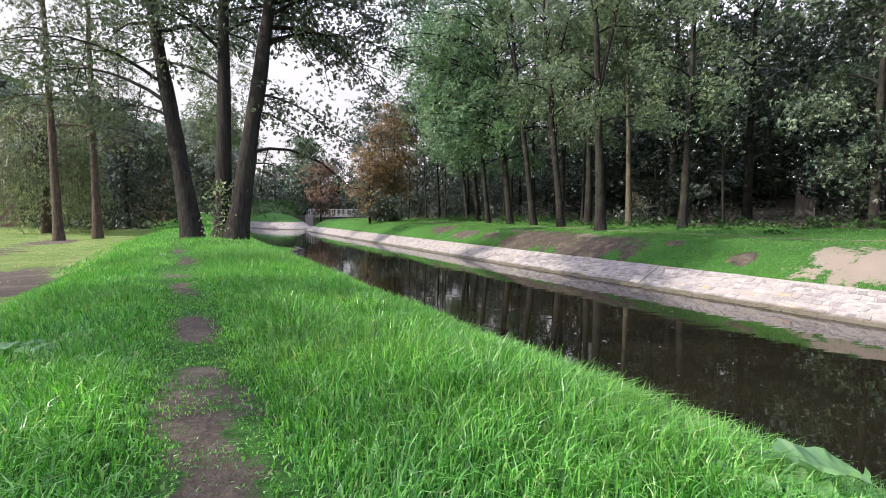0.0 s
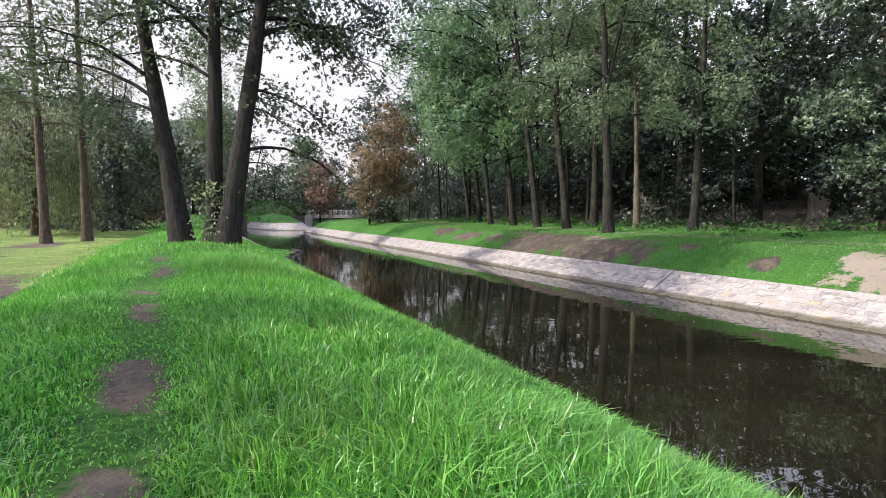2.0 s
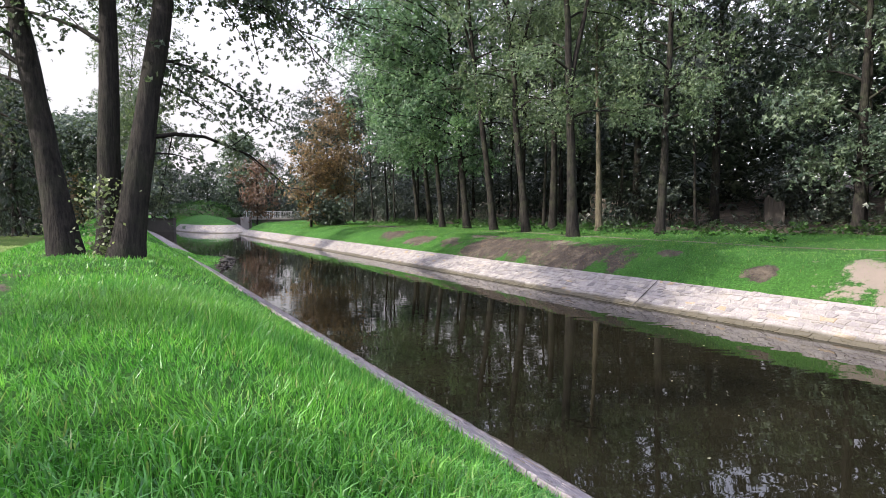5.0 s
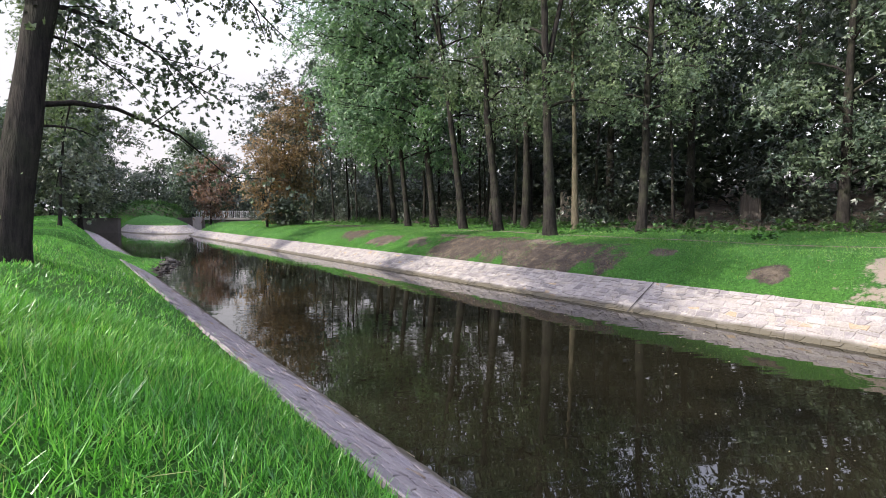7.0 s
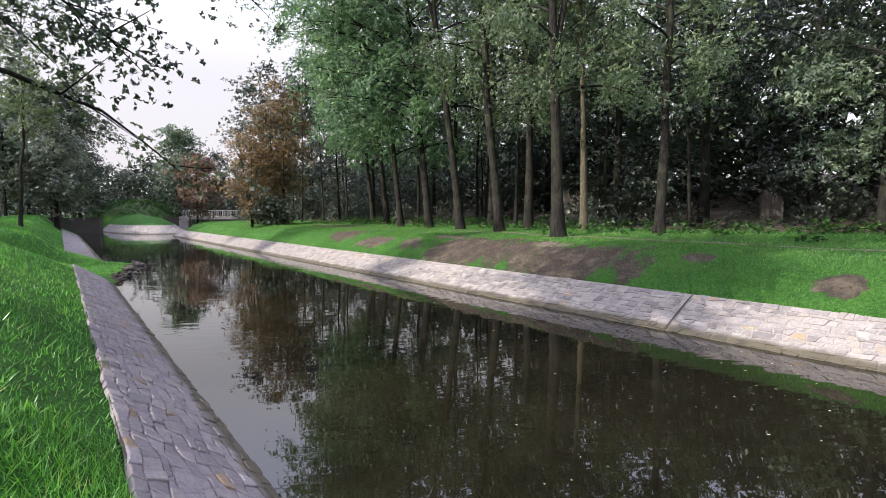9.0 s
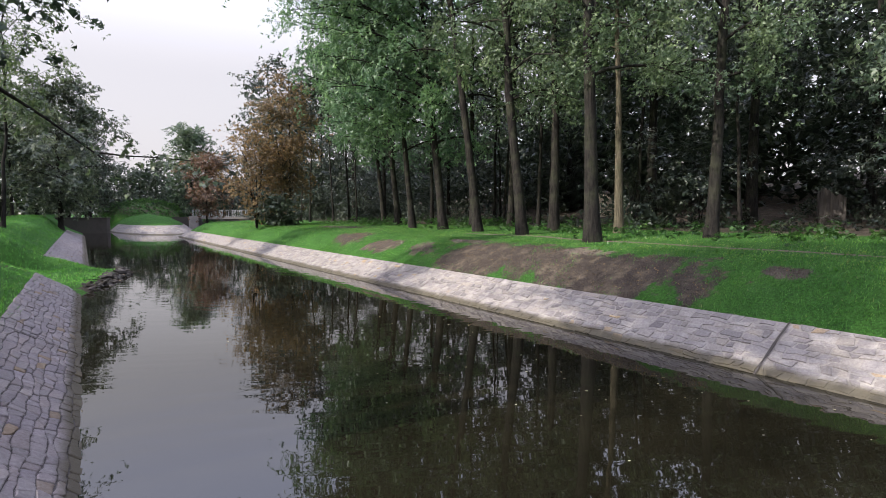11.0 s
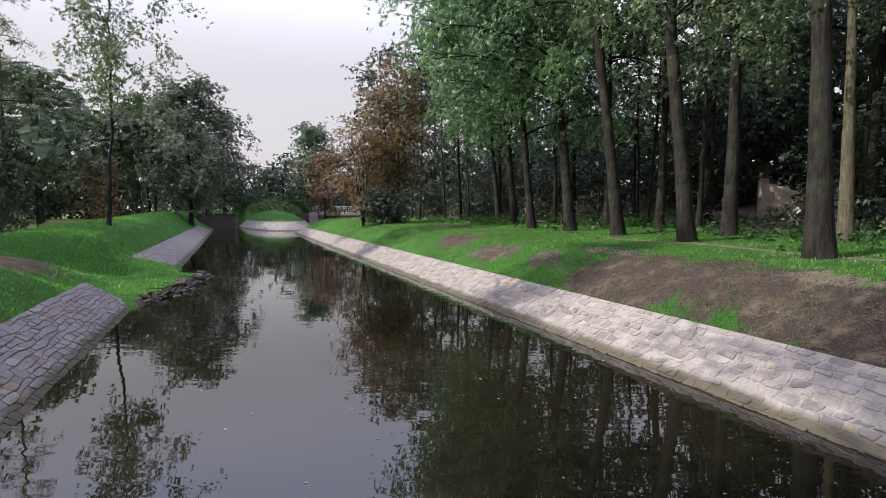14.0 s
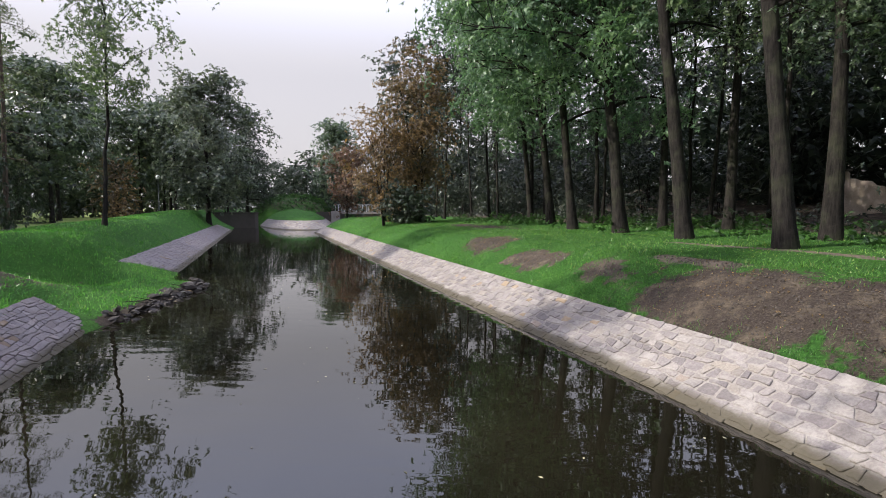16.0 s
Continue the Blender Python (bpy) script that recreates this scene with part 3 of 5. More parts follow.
def grow(rs, wood, leaf_pts, start, way, length, radius, droop, twigs, spread, sides=5):
    """A limb with twigs; the outer stretches are noted for the leaves."""
    end = np.asarray(start) + way * length + np.array([0, 0, -droop * length])
    p = bend(start, end, 7, rs, 0.05 * length / 2, 0.12 * length)
    wood.add(*tube(p, radius * np.linspace(1, 0.18, 7), 4 if radius < 0.03 else sides))
    for i in range(twigs):
        t = rs.uniform(0.08, 1.0)
        k = min(int(t * 6), 5)
        o = p[k] + (p[k + 1] - p[k]) * (t * 6 - k)
        w = unit(way * 0.6 + rs.normal(size=3) * np.array([spread, spread, spread * 0.6]))
        ln = length * rs.uniform(0.22, 0.45)
        q = bend(o, o + w * ln + np.array([0, 0, -droop * ln * 0.8]), 4, rs, 0.03 * ln)
        wood.add(*tube(q, radius * 0.32 * np.linspace(1, 0.25, 4), 3))
        leaf_pts.append(q[1:])
    leaf_pts.append(p[3:])


def leaves_on(rs, leaf_pts, count, size, clump, slim, hang, mid, spray=7, slips=False, bough=6, plate=2.1):
    """Leaves in stars on boughs: a bough is a drooping plate of sprays, a spray a star of leaflets."""
    pts = np.concatenate(leaf_pts)
    g = max(count // (spray * bough), 1)
    gc = pts[rs.integers(0, len(pts), g)] + rs.normal(size=(g, 3)) * clump * np.array([1, 1, 0.8])
    gn = unit(rs.normal(size=(g, 3)) * 0.35 + np.array([0, 0, 0.7]) + unit(gc - mid) * 0.8)
    disc = rs.normal(size=(g, bough, 3)) * size * plate
    disc = disc - gn[:, None, :] * (disc * gn[:, None, :]).sum(-1, keepdims=True) * 0.8
    disc[..., 2] -= np.linalg.norm(disc, axis=-1) * 0.35
    k = g * bough
    c = (gc[:, None, :] + disc).reshape(k, 3)
    nor = unit(np.repeat(gn, bough, 0) + rs.normal(size=(k, 3)) * 0.28)
    way = rs.normal(size=(k, spray, 3))
    way = unit(way - nor[:, None, :] * (way * nor[:, None, :]).sum(-1, keepdims=True) * 0.92)
    n = k * spray
    way = way.reshape(n, 3)
    s = (size * rs.uniform(0.7, 1.3, n))[:, None]
    nor2 = unit(np.repeat(nor, spray, 0) + way * 0.35 + rs.normal(size=(n, 3)) * 0.2)
    tip = unit(way + np.array([0, 0, -hang * 0.8]))
    tip = unit(tip - nor2 * (tip * nor2).sum(1)[:, None])
    side = np.cross(nor2, tip)
    c2 = np.repeat(c, spray, 0) + tip * s * 0.58 + rs.normal(size=(n, 3)) * size * 0.12
    if slips:                                   # far leaves: three corners each
        v = np.stack([c2 + side * s * 0.5 * slim - tip * s * 0.4, c2 - side * s * 0.5 * slim - tip * s * 0.3 + nor2 * s * 0.12, c2 + tip * s * 0.55], 1)
        return v.reshape(-1, 3), np.arange(n * 3).reshape(n, 3)
    v = np.empty((n, 4, 3))
    v[:, 0] = c2 - tip * s * 0.5
    v[:, 1] = c2 + side * s * 0.5 * slim + nor2 * s * 0.10
    v[:, 2] = c2 + tip * s * 0.5 - nor2 * s * 0.08
    v[:, 3] = c2 - side * s * 0.5 * slim + nor2 * s * 0.10
    return v.reshape(-1, 3), np.arange(n * 4).reshape(n, 4)


def tree(name, place, height, girth, label, category="tree", lean=(0, 0), base=0.35, radius=4.0, limbs=14, twigs=5, leaves=9000, size=0.16,
         leaf=MAT_LEAF_MAPLE, bark=MAT_BARK, droop=0.15, clump=0.38, slim=0.55, hang=0.3, seed=1, fork=0.0, shape="round", group="", stems=1, wobble=0.05, extra=(), slips=True, bough=6, plate=2.1):
    """A tree: tapered trunk with root flare, limbs with twigs, and a crown of single leaves. lean: how far the top stands off the foot."""
    rs = np.random.default_rng(seed)
    ob = thing(name, place, label, category, group)
    trunk, wood, pts = Heap(), Heap(), []
    sides = 6 if leaves < 14000 else 12 if girth > 0.3 else 8
    top = np.array([lean[0], lean[1], height])
    axes = []
    for k in range(stems):
        a = rs.uniform(0, 6.28)
        off = np.array([math.cos(a), math.sin(a), 0]) * (0 if stems == 1 else height * 0.10)
        ax = bend((0, 0, -0.25), top * (1 if k == 0 else rs.uniform(0.75, 0.95)) + off, 25, rs, wobble * 0.7)
        t = np.linspace(0, 1, 25)
        rad = girth / 2 * (0.10 + 0.90 * (1 - t) ** 1.15) * (1 + 0.45 * np.exp(-t * 26)) * (1 if stems == 1 else 0.65) * (1 + rs.normal(0, 0.035, 25))
        trunk.add(*tube(ax, rad, sides))
        axes.append((ax, rad))
    if fork:
        ax, rad = axes[0]
        k = int(fork * 24)
        a = rs.uniform(0, 6.28)
        side = ax[k] + np.array([math.cos(a) * height * 0.12, math.sin(a) * height * 0.12, height * (1 - fork) * 0.9])
        fx = bend(ax[k], side, 8, rs, wobble)
        fr = rad[k] * 0.75 * np.linspace(1, 0.15, 8)
        trunk.add(*tube(fx, fr, 8))
        axes.append((fx, fr))
    for i in range(limbs):
        ax, rad = axes[i % len(axes)] if len(axes) > 1 else axes[0]
        h = base + (0.97 - base) * ((i + rs.uniform(0, 0.9)) / limbs)
        h = h if ax is axes[0][0] else rs.uniform(0.25 if stems == 1 else base, 0.95)
        k = min(int(h * (len(ax) - 1)), len(ax) - 2)
        o = ax[k] + (ax[k + 1] - ax[k]) * (h * (len(ax) - 1) - k)
        rel = (h - base) / max(1 - base, 0.01)
        prof = {"round": math.sin(math.pi * min(max(0.18 + 0.75 * rel, 0), 1)), "cone": 1.05 - rel, "tall": 0.5 + 0.5 * math.sin(math.pi * rel)}[shape]
        a = i * 2.4 + rs.uniform(-0.5, 0.5)
        up = {"round": 0.25 + 0.75 * rel, "cone": 0.05, "tall": 0.5 + 0.6 * rel}[shape]
        way = unit(np.array([math.cos(a), math.sin(a), up]))
        ln = radius * prof * rs.uniform(0.7, 1.15) + 0.3
        grow(rs, wood, pts, o, way, ln, max(rad[k] * 0.42, 0.018), droop, twigs, 0.8)
    for o, e, r, n in extra:
        d = np.asarray(e, float) - np.asarray(o, float)
        ln = float(np.linalg.norm(d))
        grow(rs, wood, pts, np.asarray(o, float), d / ln, ln, r, 0.0, n, 0.6)
    part("trunk", trunk.mesh("trunk", bark, True), ob)
    part("branching", wood.mesh("branching", bark, True), ob)
    v, f = leaves_on(rs, pts, leaves, size, clump, slim, hang, np.array([lean[0] * 0.6, lean[1] * 0.6, height * (base + 1) / 2]), 7, slips, bough, plate)
    v[:, 2] = np.maximum(v[:, 2], 0.05)
    part("crown", mesh_from("crown", v, f, leaf), ob)
    return ob


def at(s, u):
    x, y = world_xy(s, u)
    return (x, y, place_z(s, u))


def at_xy(x, y):
    s, u = su_of(x, y)
    return (x, y, place_z(s, u))

# the pair of alders on the levee: one stem alone, and a double stem
ALDER = "dark-barked alder with sparse drooping crown on the levee"
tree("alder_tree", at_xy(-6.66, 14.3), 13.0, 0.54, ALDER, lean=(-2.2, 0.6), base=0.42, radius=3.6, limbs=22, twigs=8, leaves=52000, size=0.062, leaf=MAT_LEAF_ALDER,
     bark=MAT_ALDER_BARK, droop=0.25, clump=0.26, slim=0.95, bough=2, plate=2.4, seed=11, wobble=0.03,
     extra=(((-0.6, 0.15, 3.6), (-4.2, 0.4, 4.6), 0.06, 9), ((-0.68, 0.15, 4.1), (-3.8, -1.2, 5.0), 0.055, 9), ((-0.54, 0.12, 3.2), (-3.0, 1.2, 3.6), 0.045, 8)))
tree("alder_tree", at_xy(-5.75, 14.0), 14.0, 0.46, "slender dark alder stem beside the thicker one", lean=(0.3, 0.3), base=0.42, radius=3.2, limbs=20, twigs=8, leaves=46000, size=0.062,
     leaf=MAT_LEAF_ALDER, bark=MAT_ALDER_BARK, droop=0.25, clump=0.26, slim=0.95, bough=2, plate=2.4, seed=12, wobble=0.03,
     extra=(((0, 0, 4.1), (-2.6, 0.4, 4.6), 0.05, 3), ((0, 0, 5.0), (-1.8, -1.4, 6.0), 0.05, 8), ((0, 0, 5.2), (1.5, 2.0, 6.2), 0.05, 8)))
tree("alder_tree", at_xy(-5.3, 13.6), 13.5, 0.54, ALDER, lean=(2.1, 0.5), base=0.45, radius=3.4, limbs=14, twigs=7, leaves=60000, size=0.062, leaf=MAT_LEAF_ALDER,
     bark=MAT_ALDER_BARK, droop=0.28, clump=0.24, slim=0.95, bough=2, plate=2.4, seed=13, wobble=0.03,
     extra=(((0.35, 0.1, 2.25), (2.65, 3.4, 1.35), 0.05, 5), ((0.55, 0.1, 3.7), (2.35, 1.6, 3.0), 0.045, 14), ((0.5, 0.1, 3.3), (1.5, 1.6, 2.7), 0.03, 5), ((0.8, 0.1, 5.4), (3.5, 3.4, 4.8), 0.065, 16),
            ((0.75, 0.1, 5.0), (2.6, 2.4, 5.2), 0.05, 12), ((0.9, 0.2, 6.0), (3.4, 2.6, 6.4), 0.07, 16), ((0.3, 0.1, 1.9), (1.1, 0.5, 1.9), 0.03, 1),
            ((1.15, 0.3, 7.5), (4.8, 1.6, 7.4), 0.07, 18), ((1.3, 0.3, 8.6), (5.2, 0.4, 9.0), 0.07, 18), ((1.0, 0.25, 6.6), (4.4, 3.6, 7.2), 0.06, 16),
            ((0.7, 0.15, 4.9), (4.0, 1.6, 5.3), 0.05, 22), ((0.8, 0.2, 5.6), (4.3, 0.6, 6.3), 0.05, 24), ((0.9, 0.2, 6.2), (4.2, 2.2, 6.9), 0.05, 24), ((0.85, 0.2, 5.9), (3.0, -0.6, 6.6), 0.05, 18)))

# row of tall trees on the far bank
ROW = "trees along the far bank"
ROWT = "tall ash with furrowed grey-brown trunk on the bank"
row = [  # x, y, girth, height, lean x, lean y, crown start, radius, fork, leaves
    (7.66, 24.61, 0.55, 19, -0.8, 0.2, 0.26, 4.4, 0.36, 30000), (11.2, 23.95, 0.46, 18, 0.6, 0.0, 0.27, 3.8, 0, 30000),
    (6.75, 28.6, 0.50, 18, -1.6, 0.2, 0.28, 4.0, 0.45, 27000), (5.85, 32.0, 0.50, 19, -2.2, 0.3, 0.30, 4.0, 0.5, 14000), (8.69, 30.4, 0.50, 18, 0.3, 0.2, 0.27, 3.8, 0, 27000),
    (8.2, 34.9, 0.42, 18, 0.5, 0.3, 0.30, 3.8, 0, 14000), (6.6, 36.5, 0.38, 17, 0.2, 0.2, 0.4, 3.6, 0, 11000),
]
for i, (x, y, g, h, lx, ly, b, r, fk, lv) in enumerate(row):
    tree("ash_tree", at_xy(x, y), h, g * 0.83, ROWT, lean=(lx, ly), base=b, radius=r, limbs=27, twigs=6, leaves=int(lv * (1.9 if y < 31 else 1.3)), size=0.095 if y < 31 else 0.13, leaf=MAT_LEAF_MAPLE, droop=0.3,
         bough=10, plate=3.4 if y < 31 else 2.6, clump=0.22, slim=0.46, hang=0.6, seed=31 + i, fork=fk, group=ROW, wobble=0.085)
tree("maple_tree", at_xy(9.95, 27.25), 13, 0.33, "slim maple with smooth pale brown trunk", lean=(-0.35, 0.0), base=0.45, radius=3.2, limbs=14, twigs=6, leaves=30000, size=0.10, bark=MAT_PALE_BARK,
     bough=10, plate=3.0, droop=0.3, clump=0.3, hang=0.6, seed=45, group=ROW)
for i, (x, y, g, h, r) in enumerate([(4.85, 35.2, 0.45, 18, 5.2), (3.65, 38.0, 0.36, 18, 5.0), (3.3, 42.8, 0.42, 19, 5.5), (2.7, 48.0, 0.36, 18, 4.5)]):
    tree("ash_tree", at_xy(x, y), h, g, "tall ash with light green hanging foliage", lean=(-1.8, 0.2), base=0.24, radius=r, limbs=28, twigs=7, leaves=52000, size=0.145, bough=9, plate=2.5,
         leaf=MAT_LEAF_ASH, droop=0.38, clump=0.36, slim=0.46, hang=0.5, seed=60 + i, shape="tall", group=ROW,
         extra=[((-0.7, 0, 5.4 + 1.3 * j), (-(4.8, 5.6, 5.0, 6.0, 7.2, 7.8, 6.4)[j] + 0.6 * i, -1.4 + 0.9 * ((j * 5 + i) % 4), 6.4 + 1.4 * j), 0.07, 13) for j in range(7)])

# trees at the far end of the stream
tree("rust_tree", at_xy(-6.5, 49.6), 7.4, 0.2, "airy multi-stemmed tree with rust-brown autumn leaves", base=0.16, radius=2.1, limbs=30, twigs=6, leaves=17000, size=0.12, leaf=MAT_LEAF_RUST,
     droop=-0.1, clump=0.42, seed=71, shape="tall", stems=4)
tree("brown_tree", at_xy(-4.4, 52.0), 10.8, 0.34, "tree with dense dark brown autumn crown", lean=(-0.4, 0), base=0.2, radius=2.5, limbs=32, twigs=6, leaves=26000, size=0.15, leaf=MAT_LEAF_BROWN,
     droop=-0.15, clump=0.5, seed=72, shape="tall", stems=2)
tree("red_tree", at(86, 18.5), 10.5, 0.4, "round red-brown autumn tree behind the bridge", base=0.28, radius=3.3, limbs=20, leaves=12000, size=0.24, leaf=MAT_LEAF_RED, clump=0.5, seed=73)
tree("poplar_tree", at(104, 19.5), 14.0, 0.5, "tall blue-green tree in the distance", base=0.12, radius=3.8, limbs=26, leaves=22000, size=0.34, leaf=MAT_LEAF_DEEP, clump=0.65, seed=74, shape="tall")
tree("young_ash_tree", at_xy(-15.75, 37.2), 13.0, 0.18, "slender young ash with curved trunk on the bank", lean=(0.6, 0.4), base=0.36, radius=3.4, limbs=22, twigs=6, leaves=30000, size=0.115, bough=8, plate=2.4,
     leaf=MAT_LEAF_YOUNG, clump=0.24, droop=-0.25, slim=0.5, seed=75, shape="tall", wobble=0.16)
tree("alder_tree", at_xy(-27.2, 65.3), 13.6, 0.5, "broad grey-green alder at the water's end", base=0.16, radius=5.6, limbs=30, twigs=7, leaves=40000, size=0.24, leaf=MAT_LEAF_GREY,
     bark=MAT_ALDER_BARK, clump=0.42, droop=0.2, seed=76)
tree("spruce_tree", at_xy(-38.8, 97.0), 16.8, 0.5, "dark conifer with layered drooping boughs", base=0.12, radius=6.0, limbs=40, twigs=7, leaves=24000, size=0.34, leaf=MAT_NEEDLE_DARK, bark=MAT_ALDER_BARK,
     clump=0.3, droop=0.25, slim=0.25, seed=77, shape="cone")
for i, (x, y, h) in enumerate([(-15.1, 20.9, 15.5), (-14.4, 22.2, 16), (-25.8, 42.7, 19), (-17.2, 3.6, 14)]):
    tree("larch_tree", at_xy(x, y), h, 0.36 if i < 2 else 0.3, "tall larch with bare lower trunk and hanging twigs", lean=(-0.5 + 0.4 * i, 0.2), base=0.30 if i < 2 else 0.2, radius=2.6, limbs=34, twigs=5,
         leaves=34000 if i < 2 else 26000, size=0.11, leaf=MAT_NEEDLE_LARCH, bark=MAT_LARCH_BARK, clump=0.16, droop=0.35, slim=0.17, hang=1.8, seed=81 + i, shape="cone", group="larches in the park", bough=3, plate=1.6)

# ---- woodland: a few grown trees, repeated
WOODS = "woodland trees behind the bank"
WL1 = "broadleaf woodland tree with low dark green crown"
wood_seeds = [
    tree("woodland_tree", at(12, 25.5), 16, 0.42, WL1, base=0.10, radius=4.8, limbs=20, twigs=4, leaves=50000, size=0.15, bough=9, plate=2.8, leaf=MAT_LEAF_DEEP, droop=0.35, clump=0.30, slim=0.46, hang=0.6, seed=91, shape="tall", group=WOODS),
    tree("woodland_tree", at(3, 26.5), 18, 0.46, WL1, base=0.08, radius=5.0, limbs=20, twigs=4, leaves=52000, size=0.15, bough=9, plate=2.8, leaf=MAT_LEAF_MAPLE, droop=0.35, clump=0.30, slim=0.46, hang=0.6, seed=92, shape="tall", group=WOODS),
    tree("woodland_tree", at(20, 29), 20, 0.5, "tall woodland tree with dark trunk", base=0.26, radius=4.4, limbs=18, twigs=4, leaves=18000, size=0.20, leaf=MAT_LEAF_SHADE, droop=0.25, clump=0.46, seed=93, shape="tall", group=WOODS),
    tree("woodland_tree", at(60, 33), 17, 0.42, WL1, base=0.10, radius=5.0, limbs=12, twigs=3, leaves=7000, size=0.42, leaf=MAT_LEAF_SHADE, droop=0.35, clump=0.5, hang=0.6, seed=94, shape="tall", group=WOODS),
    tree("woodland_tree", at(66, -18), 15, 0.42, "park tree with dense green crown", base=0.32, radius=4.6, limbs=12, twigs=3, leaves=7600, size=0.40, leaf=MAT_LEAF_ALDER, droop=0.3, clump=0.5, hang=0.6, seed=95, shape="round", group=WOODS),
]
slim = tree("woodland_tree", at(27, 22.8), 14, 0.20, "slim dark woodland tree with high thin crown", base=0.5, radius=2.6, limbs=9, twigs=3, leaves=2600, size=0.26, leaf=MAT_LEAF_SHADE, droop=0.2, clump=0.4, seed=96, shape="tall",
            group=WOODS, wobble=0.12)
rs_s = np.random.default_rng(19)
for s, u in ((18.5, 25.0), (22.5, 24.2), (30.5, 23.6), (33.5, 25.5), (36.5, 22.8), (39, 25), (42.5, 23.5), (45, 21.6), (49, 22.8), (52, 20.5), (54, 23.5), (57, 21.5), (60, 19.5), (31, 28), (37, 29), (12.5, 27.5)):
    x, y, z = at(s, u)
    copy_thing(slim, pose(x, y, z - 0.05, rs_s.uniform(-3, 3), rs_s.uniform(-3, 3), rs_s.uniform(0, 360)) @ Matrix.Scale(rs_s.uniform(0.8, 1.2), 4))
rs_w = np.random.default_rng(5)
near_spots = [(-6, 24.5, 1), (-13, 25, 0), (7.5, 28.5, 0), (-2, 30, 1), (24, 27.5, 2), (33, 30, 2), (42, 28, 2), (47, 25, 2), (55, 26, 2), (12, 35, 2), (18, 37, 2)]
far_spots = [(27, 40), (36, 35), (46, 34), (56, 36), (63, 26), (68, 30), (74, 25), (80, 30), (2, 36), (-10, 33), (90, 27), (96, 33), (-20, 30), (-28, 27), (50, 40), (72, 38), (104, 26), (121, 11), (122, 20),
             (124, 5), (40, 42), (120, 16), (126, 8), (128, 14), (112, 26)]
park_spots = [(108, 2), (102, -6), (98, -14), (88, -10), (80, -16), (72, -10), (74, -24), (58, -16), (50, -24), (60, -28), (120, -10), (92, -26), (84, -2), (64, -8), (94, -4), (68, -32), (88, 0), (91, -7), (86, -6), (97, 3)]
# unseen park tree, added only to shade the grass near the start
x, y, z = at_xy(-17.4, -1.8)
copy_thing(wood_seeds[4], pose(x, y, z - 0.05, 0, 0, 40) @ Matrix.Scale(0.78, 4))
for s, u, k in near_spots + [(s, u, 3) for s, u in far_spots] + [(s, u, 4) for s, u in park_spots]:
    x, y, z = at(s, u)
    copy_thing(wood_seeds[k], pose(x, y, z - 0.05, 0, 0, rs_w.uniform(0, 360)) @ Matrix.Scale(rs_w.uniform(0.85, 1.1) * (0.62 if s > 100 and u > -4 else 0.6 if 40 < s < 75 and u > 26 else 0.95 if 22 < s < 44 and u > 22 else 0.72 if 44 <= s < 60 and u > 22 else 1.0), 4))

# ---- shrubs under the trees
SHRUBS = "shrubs under the woodland"
shrub_seeds = [
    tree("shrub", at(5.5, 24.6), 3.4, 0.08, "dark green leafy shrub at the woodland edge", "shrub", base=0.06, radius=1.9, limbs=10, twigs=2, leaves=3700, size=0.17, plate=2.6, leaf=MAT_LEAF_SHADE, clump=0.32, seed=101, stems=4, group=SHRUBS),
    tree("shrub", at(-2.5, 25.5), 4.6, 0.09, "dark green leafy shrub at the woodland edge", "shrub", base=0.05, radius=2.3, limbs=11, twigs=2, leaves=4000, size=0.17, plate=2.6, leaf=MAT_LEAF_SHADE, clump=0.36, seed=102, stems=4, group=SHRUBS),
]
rs_b = np.random.default_rng(15)
for i in range(52):
    s, u = -14 + i * 2.05 + rs_b.uniform(-0.8, 0.8), rs_b.choice([24.5, 26.5, 29.5, 32.0]) + rs_b.uniform(-0.8, 0.8)
    if (24 < s < 34) or (10 < s < 16 and u < 27):
        continue
    if 34 < s < 40:
        u = u + 4.0
    x, y, z = at(s, u)
    copy_thing(shrub_seeds[i % 2], pose(x, y, z - 0.05, 0, 0, rs_b.uniform(0, 360)) @ Matrix.Scale(rs_b.uniform(0.7, 1.15), 4))
tree("rhododendron_bush", at_xy(-4.9, 48.6), 2.0, 0.08, "dense dark green rounded bush on the bank", "bush", base=0.04, radius=1.5, limbs=20, twigs=5, leaves=7000, size=0.16, leaf=MAT_NEEDLE_DARK, clump=0.22, seed=103, stems=5)
tree("bright_shrub", at(-1.5, 21.8), 3.0, 0.08, "light green sunlit shrub at the edge of the wood", "shrub", base=0.05, radius=1.8, limbs=18, twigs=5, leaves=9000, size=0.14, leaf=MAT_LEAF_LIGHT, clump=0.3, seed=104, stems=4)
tree("bright_shrub", at(0.5, 23.4), 4.5, 0.09, "light green sunlit shrub at the edge of the wood", "shrub", base=0.05, radius=2.0, limbs=18, twigs=5, leaves=10000, size=0.14, leaf=MAT_LEAF_LIGHT, clump=0.32, seed=105, stems=4)

# dark evergreens and a willow in the park
yew = tree("yew_tree", at_xy(-19.5, 33.0), 8.5, 0.4, "dark evergreen with drooping boughs to the ground", base=0.06, radius=3.8, limbs=30, twigs=5, leaves=32000, size=0.21, leaf=MAT_NEEDLE_DARK, bark=MAT_ALDER_BARK,
           clump=0.28, droop=0.75, slim=0.16, hang=3.0, seed=111, shape="cone", group="evergreens in the park")
for x, y in ((-23.5, 36.0), (-27.0, 40.0), (-36, 52)):
    px, py, pz = at_xy(x, y)
    copy_thing(yew, pose(px, py, pz, 0, 0, x * 50) @ Matrix.Scale(1.1, 4))


